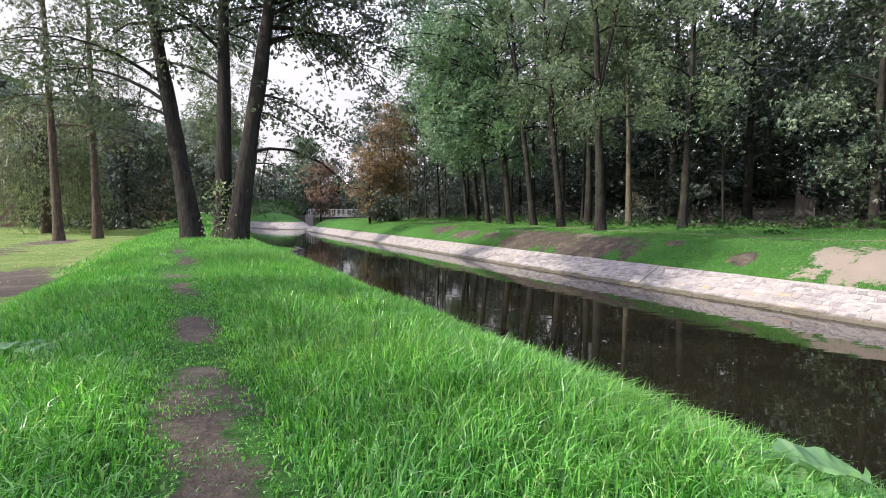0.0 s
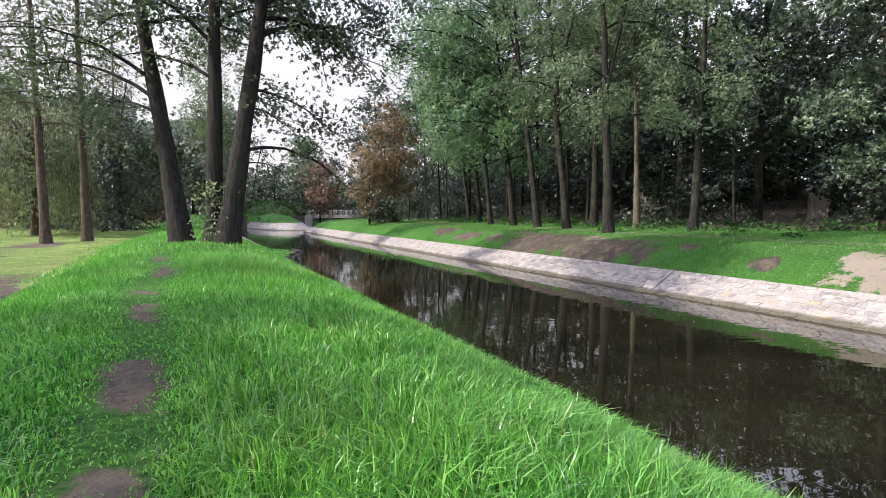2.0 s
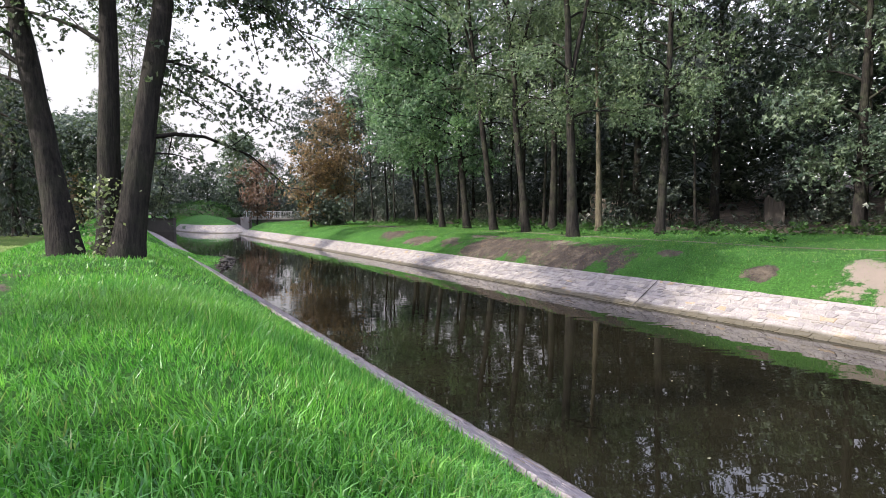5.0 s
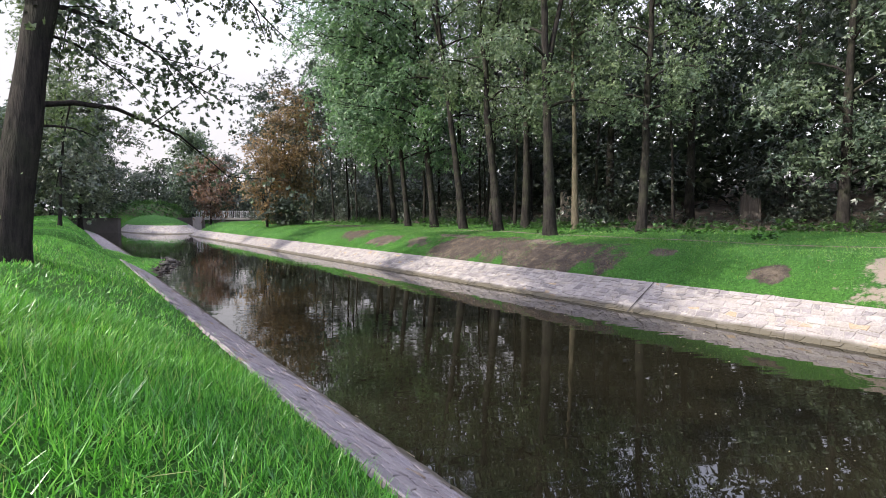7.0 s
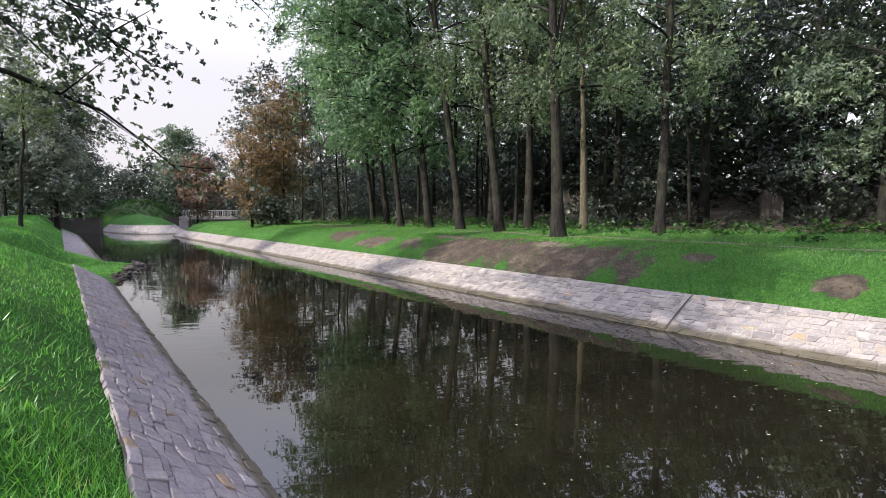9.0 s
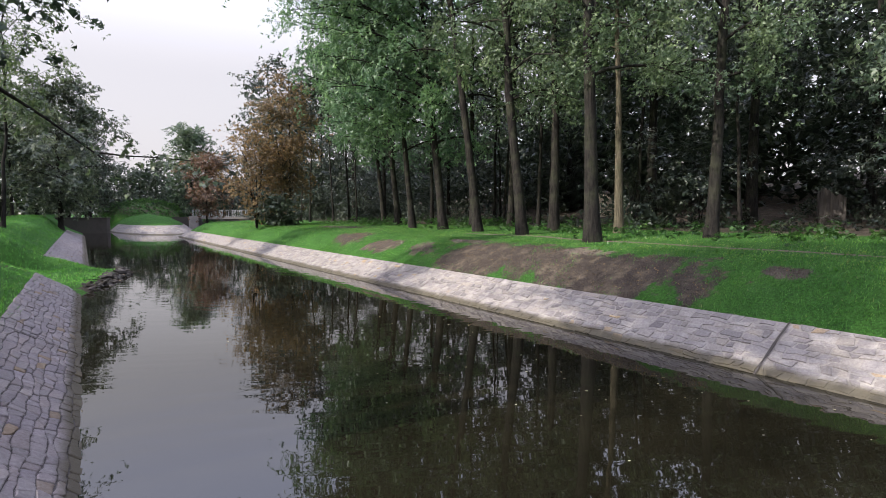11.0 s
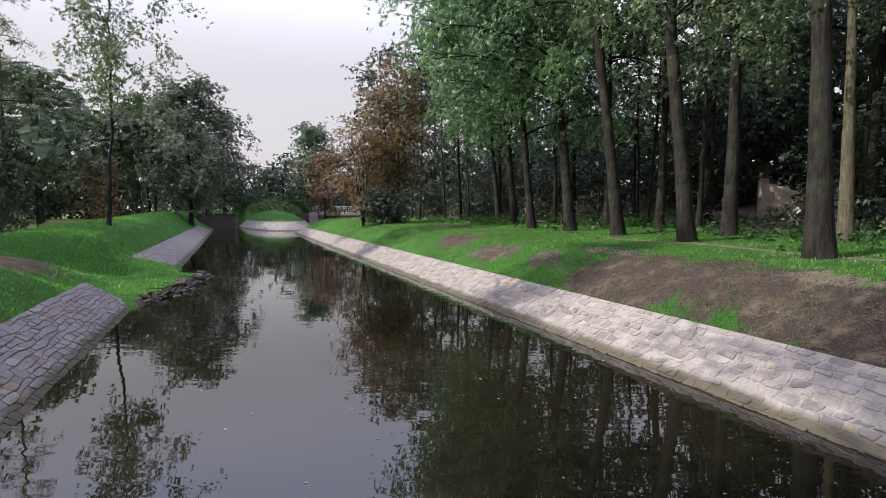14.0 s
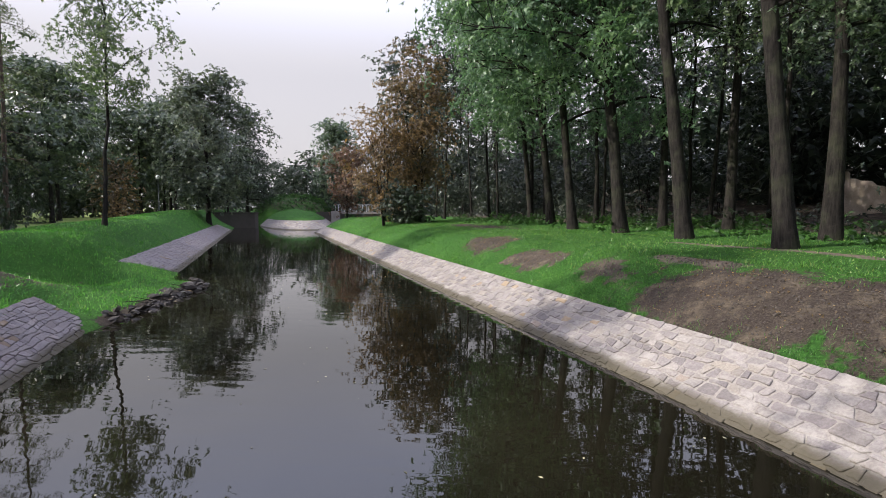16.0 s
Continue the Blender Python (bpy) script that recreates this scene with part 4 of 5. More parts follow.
def willow(place, height, radius, strands, seed):
    """A weeping willow: a short trunk, arching limbs, and long strands of narrow leaves that hang to the ground."""
    rs = np.random.default_rng(seed)
    ob = thing("willow_tree", place, "weeping willow with pale green hanging strands", "tree")
    trunk, wood, pts = Heap(), Heap(), []
    ax = bend((0, 0, -0.2), (0.2, 0, height * 0.75), 9, rs, 0.05)
    trunk.add(*tube(ax, 0.22 * np.linspace(1.2, 0.35, 9), 10))
    for i in range(strands):
        a, r = rs.uniform(0, 6.283), radius * rs.uniform(0.25, 1.0) ** 0.6
        top = np.array([math.cos(a) * r, math.sin(a) * r, height * (1 - 0.35 * (r / radius) ** 2) * rs.uniform(0.85, 1.0)])
        if i % 6 == 0:
            wood.add(*tube(bend(ax[rs.integers(4, 8)], top, 6, rs, 0.05, 0.4), np.linspace(0.06, 0.012, 6), 4))
        low = top * np.array([1.12, 1.12, 0]) + np.array([0, 0, rs.uniform(0.3, 2.2)])
        q = bend(top, low, 10, rs, 0.03)
        wood.add(*tube(q[::3], [0.008, 0.007, 0.005, 0.003], 3))
        pts.append(q)
    part("trunk", trunk.mesh("trunk", MAT_LARCH_BARK, True), ob)
    part("branching", wood.mesh("branching", MAT_LARCH_BARK, True), ob)
    v, f = leaves_on(rs, pts, strands * 110, 0.15, 0.06, 0.24, 3.4, np.array([0, 0, height * 0.5]), 4, True)
    part("crown", mesh_from("crown", v, f, MAT_LEAF_WILLOW), ob)
    return ob


willow(at_xy(-20.6, 27.6), 7.5, 2.6, 320, 115)
tree("rust_tree", at_xy(-31, 58), 4.6, 0.2, "small brown tree under the park trees", base=0.12, radius=1.8, limbs=18, leaves=5000, size=0.2, leaf=MAT_LEAF_BROWN, clump=0.35, seed=116)

# far woods that close the view all round
rs_f = np.random.default_rng(21)
far_parts = []
for (s0, u0), (s1, u1), h, per, size in (((-45, 46), (42, 48), 20, 60, 0.75), ((-30, 40), (42, 41), 15, 100, 0.5), ((42, 48), (78, 50), 14, 26, 0.9), ((78, 50), (130, 48), 15, 15, 0.9), ((130, 48), (138, -40), 10.5, 34, 1.0), ((138, -40), (20, -52), 13, 26, 1.0),
                                    ((20, -52), (-50, -40), 13, 12, 0.9), ((-50, -40), (-60, 44), 13, 12, 0.9), ((112, -4), (56, -38), 9, 30, 0.7), ((100, 20), (118, 34), 9, 14, 0.7), ((20, 36), (80, 40), 8, 34, 0.6)):
    ln = math.hypot(s1 - s0, u1 - u0)
    k = int(ln * per)
    t = rs_f.uniform(0, 1, k)
    hh = h * (0.75 + 0.25 * np.sin(t * ln * 0.35) * np.sin(t * ln * 0.13 + 1)) * rs_f.uniform(0, 1, k) ** 0.85
    ss, uu = s0 + (s1 - s0) * t + rs_f.normal(0, 2.0, k), u0 + (u1 - u0) * t + rs_f.normal(0, 2.0, k)
    fx, fy = world_xy(ss, uu)
    far_parts.append(leaves_on(rs_f, [np.stack([fx, fy, ground_z(ss, uu) + hh + 0.3], 1)], k * 5, size, 0.5, 0.6, 0.4, np.array([0, 0, -20.0]), 5, True))
heap = Heap()
for v, f in far_parts:
    heap.add(v, f)
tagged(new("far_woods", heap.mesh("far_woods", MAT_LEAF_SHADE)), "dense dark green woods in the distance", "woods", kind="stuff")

# ---------------------------------------------------------------- far end: bridge, walls, lamp, house
bridge = thing("footbridge", (-18.0, 92.0, 0), "flat concrete footbridge with pale steel railings", "bridge")
bridge.rotation_euler = (0, 0, radians(5))
bm_part("deck", box_bm(bmesh.new(), -4.6, 5.5, -1.2, 1.2, 1.55, 1.85, 0.03), MAT_CONCRETE, bridge)
bm_part("abutment", box_bm(bmesh.new(), -5.0, -3.7, -1.5, 1.5, -0.6, 2.0, 0.04), MAT_CONCRETE, bridge)
bm_part("abutment", box_bm(bmesh.new(), 4.4, 6.0, -1.5, 1.5, -0.6, 1.84, 0.04), MAT_CONCRETE, bridge)
bm_part("wing_wall", box_bm(bmesh.new(), -7.2, -5.01, -1.3, -0.9, 0.4, 1.9, 0.04), MAT_WALL_DARK, bridge)


def railing(parent, x0, x1, y, z0, height, step):
    """One side's railing: a top rail that carries its lower rail, posts and balusters."""
    top = bm_part("railing", box_bm(bmesh.new(), x0, x1, y - 0.025, y + 0.025, z0 + height - 0.03, z0 + height + 0.03, 0.008), MAT_RAIL, parent, "pale painted steel railing")
    bm_part("lower_rail", box_bm(bmesh.new(), x0, x1, y - 0.02, y + 0.02, z0 + height * 0.12 - 0.02, z0 + height * 0.12 + 0.02, 0.006), MAT_RAIL, top)
    k = int(round((x1 - x0) / step))
    for i in range(k + 1):
        px = x0 + (x1 - x0) * i / k
        bm_part("post", box_bm(bmesh.new(), px - 0.03, px + 0.03, y - 0.03, y + 0.03, z0 - 0.02, z0 + height - 0.032, 0.008), MAT_RAIL, top)
    for px in np.arange(x0 + 0.1, x1, 0.3):
        bm_part("baluster", box_bm(bmesh.new(), px - 0.012, px + 0.012, y - 0.012, y + 0.012, z0 + height * 0.12 + 0.021, z0 + height - 0.031), MAT_RAIL, top)


for yy in (-1.1, 1.1):
    railing(bridge, -4.5, 5.4, yy, 1.85, 1.05, 0.9)

weir = thing("retaining_wall", (-38.0, 79.5, 0), "dark old masonry wall above the stream's end", "wall")
weir.rotation_euler = (0, 0, radians(-6))
bm_part("masonry", box_bm(bmesh.new(), -9, 9.5, -0.4, 0.4, -0.6, 1.75, 0.05), MAT_WALL_DARK, weir)
bm_part("coping", box_bm(bmesh.new(), -9.1, 9.6, -0.48, 0.48, 1.75, 1.9, 0.04), MAT_WALL_DARK, weir)


def lamp(place):
    ob = thing("park_lamp", place, "slim dark park lamp with white globe", "lamp", "park lamps")
    h = Heap()
    h.add(*tube([(0, 0, -0.1), (0, 0, 0.5), (0, 0, 0.52), (0, 0, 3.1)], [0.075, 0.07, 0.045, 0.035], 12))
    part("post", h.mesh("post", MAT_POST, True), ob)
    bm = bmesh.new()
    bmesh.ops.create_uvsphere(bm, u_segments=16, v_segments=10, radius=0.19, matrix=Matrix.Translation((0, 0, 3.28)))
    for f in bm.faces:
        f.smooth = True
    bm_part("globe", bm, MAT_GLOBE, ob, "white opal glass globe")
    return ob


first_lamp = lamp(at_xy(-30.6, 62.8))
copy_thing(first_lamp, pose(*at_xy(-44, 58)))
copy_thing(first_lamp, pose(*at_xy(-2.0, 92)))

house = thing("brick_building", at_xy(-40.0, 42.0), "low red-brown brick building with dark gate", "building")
house.rotation_euler = (0, 0, radians(35))
bm_part("wall", box_bm(bmesh.new(), -5, 5, -3, 3, -0.3, 3.2, 0.02), MAT_BRICK_WALL, house)
bm = bmesh.new()
roof = [bm.verts.new(c) for c in ((-5.4, -3.4, 3.2), (5.4, -3.4, 3.2), (5.4, 3.4, 3.2), (-5.4, 3.4, 3.2), (-3, 0, 5.0), (3, 0, 5.0))]
for q in ((0, 1, 5, 4), (1, 2, 5), (2, 3, 4, 5), (3, 0, 4), (3, 2, 1, 0)):
    bm.faces.new([roof[i] for i in q])
bm_part("roof", bm, MAT_ROOF, house)
bm_part("gate", box_bm(bmesh.new(), -1.4, 1.4, -3.06, -3.004, 0, 2.4, 0.02), MAT_GATE, house)

# ruined walls in the wood


def ruin(place, turn, length, height, pillar, seed, stuff=MAT_PLASTER):
    rs = np.random.default_rng(seed)
    ob = thing("ruined_wall", place, "crumbling plastered wall fragment among the trees", "wall")
    ob.rotation_euler = (0, 0, turn)
    bm = bmesh.new()
    n = 14
    top = height * np.clip(0.95 - 0.25 * np.linspace(0, 1, n + 1) ** 3 + 0.06 * np.round(np.cumsum(rs.normal(0, 0.8, n + 1))), 0.5, 1.05)
    lo, hi = [], []
    for i in range(n + 1):
        x = -length / 2 + length * i / n
        lo.append([bm.verts.new((x, y, -0.3)) for y in (-0.2, 0.2)])
        hi.append([bm.verts.new((x, y + rs.uniform(-0.02, 0.02), top[i])) for y in (-0.2, 0.2)])
    for i in range(n):
        bm.faces.new((lo[i][0], lo[i + 1][0], hi[i + 1][0], hi[i][0]))
        bm.faces.new((lo[i + 1][1], lo[i][1], hi[i][1], hi[i + 1][1]))
        bm.faces.new((hi[i][0], hi[i + 1][0], hi[i + 1][1], hi[i][1]))
    for i in (0, n):
        bm.faces.new((lo[i][0], hi[i][0], hi[i][1], lo[i][1]))
    bm_part("wall", bm, stuff, ob)
    if pillar:
        bm_part("pillar", box_bm(bmesh.new(), -length / 2 - 0.19, -length / 2 + 0.19, -0.24, 0.24, -0.3, height * 1.15, 0.04), MAT_PLASTER, ob)
        bm_part("cap", box_bm(bmesh.new(), -length / 2 - 0.25, -length / 2 + 0.25, -0.30, 0.30, height * 1.15, height * 1.15 + 0.12, 0.03), MAT_WALL_DARK, ob)
    return ob


ruin(at_xy(16.8, 40.8), radians(-10), 2.8, 1.5, True, 3)
ruin(at_xy(19.7, 28.0), radians(-35), 0.9, 1.5, False, 4, MAT_WALL_DARK)

# ---------------------------------------------------------------- stone slopes


def right_face(s, v):
    u = U_RIGHT + v * (TOP_RIGHT - U_RIGHT)
    return (*world_xy(s, u), v * Z_TOP_R)


def left_face(s, v):
    u = U_LEFT + v * (TOP_LEFT - U_LEFT)
    return (*world_xy(s, u), v * Z_TOP_L)


def left_far_face(s, v):
    u = 4.55 + v * (3.05 - 4.55)
    return (*world_xy(s, u), v * 0.68)


def island_face(a, v):
    r = 1.08 - v * 0.25
    th = 1.35 * math.atan(2.2 * (a / 15 - 1)) / math.atan(2.2)
    return (*world_xy(ISLAND_S - ISLAND_A * r * math.cos(th), ISLAND_U + ISLAND_B * r * math.sin(th)), -0.02 + v * 0.98)


def stone_mesh(rs, put, outline, flip, rough, joint):
    """One hewn stone on the slope: an irregular outline, proud of the bed, with worn rim."""
    n = len(outline)
    cx, cy = sum(a[0] for a in outline) / n, sum(a[1] for a in outline) / n
    h, tx, ty = rs.uniform(-0.004, 0.012) * rough, rs.uniform(-0.05, 0.05) * rough, rs.uniform(-0.08, 0.08) * rough
    verts, faces = [], []
    for gap, lift in ((joint, -0.04), (joint + 0.002, h - 0.006), (joint + 0.010, h)):
        for a in outline:
            far = math.hypot(a[0] - cx, a[1] - cy)
            k = max(1 - gap * 1.35 / far, 0.3)
            x, y = cx + (a[0] - cx) * k, cy + (a[1] - cy) * k
            verts.append(put(x, y, lift + (tx * (x - cx) + ty * (y - cy) if lift > -0.04 else 0)))
    for r in range(2):
        for i in range(n):
            j = (i + 1) % n
            faces.append((r * n + i, r * n + j, (r + 1) * n + j, (r + 1) * n + i))
    faces.append(tuple(range(2 * n, 3 * n)))
    if flip:
        faces = [f[::-1] for f in faces]
    return verts, faces


def revetment(name, face, s0, s1, near0, near1, label, seed, joints=(), flip=False, low=-0.2, skew=None, stretch=1.0, course=0.14, rough=1.0, rake=0.006, joint=0.010, mortar=MAT_MORTAR, stuff=MAT_STONE):
    """A slope of coursed rubble on a mortar bed. Joints: places of a straight crack right across it."""
    rs = np.random.default_rng(seed)
    slope = (Vector(face(s0 + 1, 1.0)) - Vector(face(s0 + 1, 0.0))).length

    def put(s, d, lift):
        v = d / slope
        p = Vector(face(s, v))
        e = (Vector(face(s + 0.1, v)) - p).cross(Vector(face(s, v + 0.1)) - p).normalized()
        e = e if e.z > 0 else -e
        return tuple(p + e * lift)

    ss = np.arange(s0, s1 + 0.01, 0.25)
    ds = np.linspace((low - 0.35) * slope, slope, 6)
    verts = [put(max(s, skew(d / slope)) if skew else s, d, -rake) for s in ss for d in ds]
    faces = [(i * 6 + j, i * 6 + j + 1, (i + 1) * 6 + j + 1, (i + 1) * 6 + j) for i in range(len(ss) - 1) for j in range(5)]
    bed = tagged(new(name, mesh_from(name, verts, faces if flip else [f[::-1] for f in faces], mortar)), label, "stone slope", kind="structure")
    rows = max(int(round((1 - low) * slope / (course * stretch))), 3)
    high = (1 - low) * slope / rows
    bows = rs.uniform(0, 6.28, (rows + 1, 3))

    def line_at(r, s):                          # the uneven bed joint under course r
        if r == 0:
            return low * slope
        w = 0.5 if r == rows else 1.0
        a, b, c = bows[r]
        return low * slope + high * (r + w * (0.17 * math.sin(s * 2.1 + a) + 0.15 * math.sin(s * 5.3 + b) + 0.08 * math.sin(s * 11 + c)))

    cuts = [s0, *joints, s1]
    far_v, far_f, count = [], [], 0
    for a, b in zip(cuts[:-1], cuts[1:]):
        a, b = a + (0.012 if a in joints else 0), b - (0.012 if b in joints else 0)
        stones = []
        for r in range(rows):
            s, tilt = a, 0.0
            while s < b - 0.05:
                e = min(s + rs.choice([0.13, 0.17, 0.21, 0.25, 0.32]) * stretch * rs.uniform(0.85, 1.15), b)
                lean = rs.uniform(-0.035, 0.035)
                stones.append((r, s, tilt, e, lean))
                s, tilt = e, lean
        stones.sort(key=lambda q: q[1])
        for r, s, t0, e, t1 in stones:
            m = (s + e) / 2
            close = near0 - 2 < m < near1 + 3
            line = [(s - t0, line_at(r, s)), (m, line_at(r, m)), (e - t1, line_at(r, e)), (e + t1, line_at(r + 1, e)), (m, line_at(r + 1, m)), (s + t0, line_at(r + 1, s))]
            if skew and min(q[0] - skew(q[1] / slope) for q in line) < 0:
                continue
            if close:                           # knocked-off corners, chipped edges
                line = [tuple(line[q][c] + (line[(q + d) % 6][c] - line[q][c]) * w for c in (0, 1)) for q in range(6) for d, w in ((-1, rs.uniform(0.04, 0.26)), (1, rs.uniform(0.04, 0.26)))]
                line = [(q[0] + rs.uniform(-0.008, 0.008), q[1] + rs.uniform(-0.007, 0.007)) for q in line]
            v, f = stone_mesh(rs, put, line, flip, rough, joint * rs.uniform(0.4, 1.5))
            if near0 < m < near1 and count < 300:
                me = bpy.data.meshes.new("stone")
                me.from_pydata(v, [], f)
                me.materials.append(stuff)
                part("stone", me, bed)
                count += 1
            else:
                k = len(far_v)
                far_v.extend(v)
                far_f.extend(tuple(i + k for i in q) for q in f)
    for a in joints:                                    # a crack from top to water, drawn as a dark strip laid over the stones
        lines = [put(a + w, d, 0.019) for d in np.linspace(low * slope, slope, 9) for w in (-0.016 + rs.uniform(-0.008, 0.006), 0.016 + rs.uniform(-0.006, 0.008))]
        quads = [(i * 2, i * 2 + 1, i * 2 + 3, i * 2 + 2) for i in range(8)]
        part("crack", mesh_from("crack", lines, quads, MAT_WALL_DARK), bed, "dark open joint across the stones")
    me = bpy.data.meshes.new("stonework")
    me.from_pydata(far_v, [], far_f)
    me.materials.append(stuff)
    tagged(part("stonework", me, bed), kind="stuff")
    return bed


# ---------------------------------------------------------------- rubble at the ramp, weeds
rs_r = np.random.default_rng(33)


def rock(place, size, seed):
    rs = np.random.default_rng(seed)
    bm = bmesh.new()
    bmesh.ops.create_icosphere(bm, subdivisions=1, radius=1.0)
    ax = rs.normal(size=(9, 3))
    ax /= np.linalg.norm(ax, axis=1)[:, None]
    cut = rs.uniform(0.35, 0.8, 9)
    for v in bm.verts:
        for a, c in zip(ax, cut):
            d = v.co.dot(Vector(a))
            if d > c:
                v.co -= Vector(a) * (d - c)
        v.co = Vector((v.co.x * size * rs_scale[0], v.co.y * size * rs_scale[1], v.co.z * size * rs_scale[2]))
    me = bpy.data.meshes.new("rubble_stone")
    bm.to_mesh(me)
    bm.free()
    me.materials.append(MAT_ROCK)
    ob = new("rubble_stone", me)
    ob.matrix_world = pose(*place, rs.uniform(-25, 25), rs.uniform(-25, 25), rs.uniform(0, 360))
    return tagged(ob, "dark wet rubble stone at the water's edge", "stone", "rubble stones by the ramp")


for i in range(150):
    s = 27.5 + 5.6 * rs_r.uniform(0, 1) + rs_r.normal(0, 0.1)
    u = float(np.interp(s, [27.3, 32.6, 34.0], [4.5, 5.85, 5.5])) + rs_r.normal(-0.02, 0.16)
    rs_scale = (rs_r.uniform(0.8, 1.5), rs_r.uniform(0.6, 1.0), rs_r.uniform(0.3, 0.6))
    x, y, z = at(s, u)
    rock((x, y, max(z, -0.05) + 0.03), 0.05 + 0.20 * rs_r.uniform(0, 1) ** 2, 200 + i)


for i in range(14):
    s = rs_r.uniform(28.0, 32.8)
    u = float(np.interp(s, [27.3, 32.6, 34.0], [4.5, 5.85, 5.5])) + rs_r.normal(0.05, 0.15)
    x, y, z = at(s, u)
    a, ln = rs_r.uniform(0, 6.28), rs_r.uniform(0.3, 0.8)
    st = Heap()
    st.add(*tube(bend((0, 0, 0.02), (math.cos(a) * ln, math.sin(a) * ln, rs_r.uniform(0.05, 0.22)), 6, rs_r, 0.02), [0.014, 0.013, 0.011, 0.009, 0.007, 0.004], 5))
    stick = new("driftwood_stick", st.mesh("driftwood_stick", MAT_ALDER_BARK, True))
    stick.location = (x, y, max(z, -0.03) + 0.05)
    tagged(stick, "dark wet stick caught among the rubble", "stick", "driftwood sticks")


def burdock(place, seed, big):
    rs = np.random.default_rng(seed)
    ob = thing("burdock_plant", place, "broad-leaved pale green weed in the grass", "plant", "weeds on the bank")
    for k in range(5):
        a, ln = k * 1.3 + rs.uniform(-0.3, 0.3), big * rs.uniform(0.7, 1.1)
        st = Heap()
        tip = np.array([math.cos(a) * ln * 0.5, math.sin(a) * ln * 0.5, ln * 0.55])
        st.add(*tube(bend((0, 0, -0.03), tip, 5, rs, 0.005, 0.02), [0.008, 0.007, 0.006, 0.005, 0.004], 5))
        part("stalk", st.mesh("stalk", MAT_BURDOCK, True), ob)
        v, f = [], []
        for i in range(25):
            t = i / 24
            w = 0.50 * ln * math.sin(math.pi * (0.12 + 0.86 * t)) ** 0.7 * (1 + 0.30 * math.sin(t * 17 + k) + 0.12 * math.sin(t * 43))
            for j in range(7):
                q = (j - 3) / 3
                along, across = t * ln - 0.12 * ln * q * q * (1 - t), q * w
                z = tip[2] + 0.07 * ln * math.sin(t * 13 + q * 5) * q * q - 0.22 * ln * t * t + 0.12 * ln * abs(q) - 0.03 * ln * abs(math.sin(t * 16)) * (1 - abs(q))
                v.append((tip[0] + math.cos(a) * along - math.sin(a) * across, tip[1] + math.sin(a) * along + math.cos(a) * across, z))
        for i in range(24):
            for j in range(6):
                f.append((i * 7 + j, i * 7 + j + 1, (i + 1) * 7 + j + 1, (i + 1) * 7 + j))
        part("leaf", mesh_from("leaf", v, f, MAT_BURDOCK, True), ob)
    return ob


burdock(at(1.0, 1.56), 1, 0.20)
burdock(at(3.2, -0.75), 2, 0.12)
burdock(at(2.3, 1.5), 3, 0.10)

# ivy shoots at the foot of the double alder
iv = np.random.default_rng(44)
ivc = np.stack([iv.normal(0, 0.22, 420), iv.normal(0, 0.18, 420), iv.uniform(0.0, 1.5, 420)], 1)
v, f = leaf_quads(iv, ivc, 0.075, 0.8, 0.3)
ivy = new("ivy", mesh_from("ivy", v, f, MAT_LEAF_WILLOW))
ivy.location = at_xy(-5.62, 13.6)
tagged(ivy, "pale green shoots round the alder's foot", "ivy")

# ---------------------------------------------------------------- grass and undergrowth


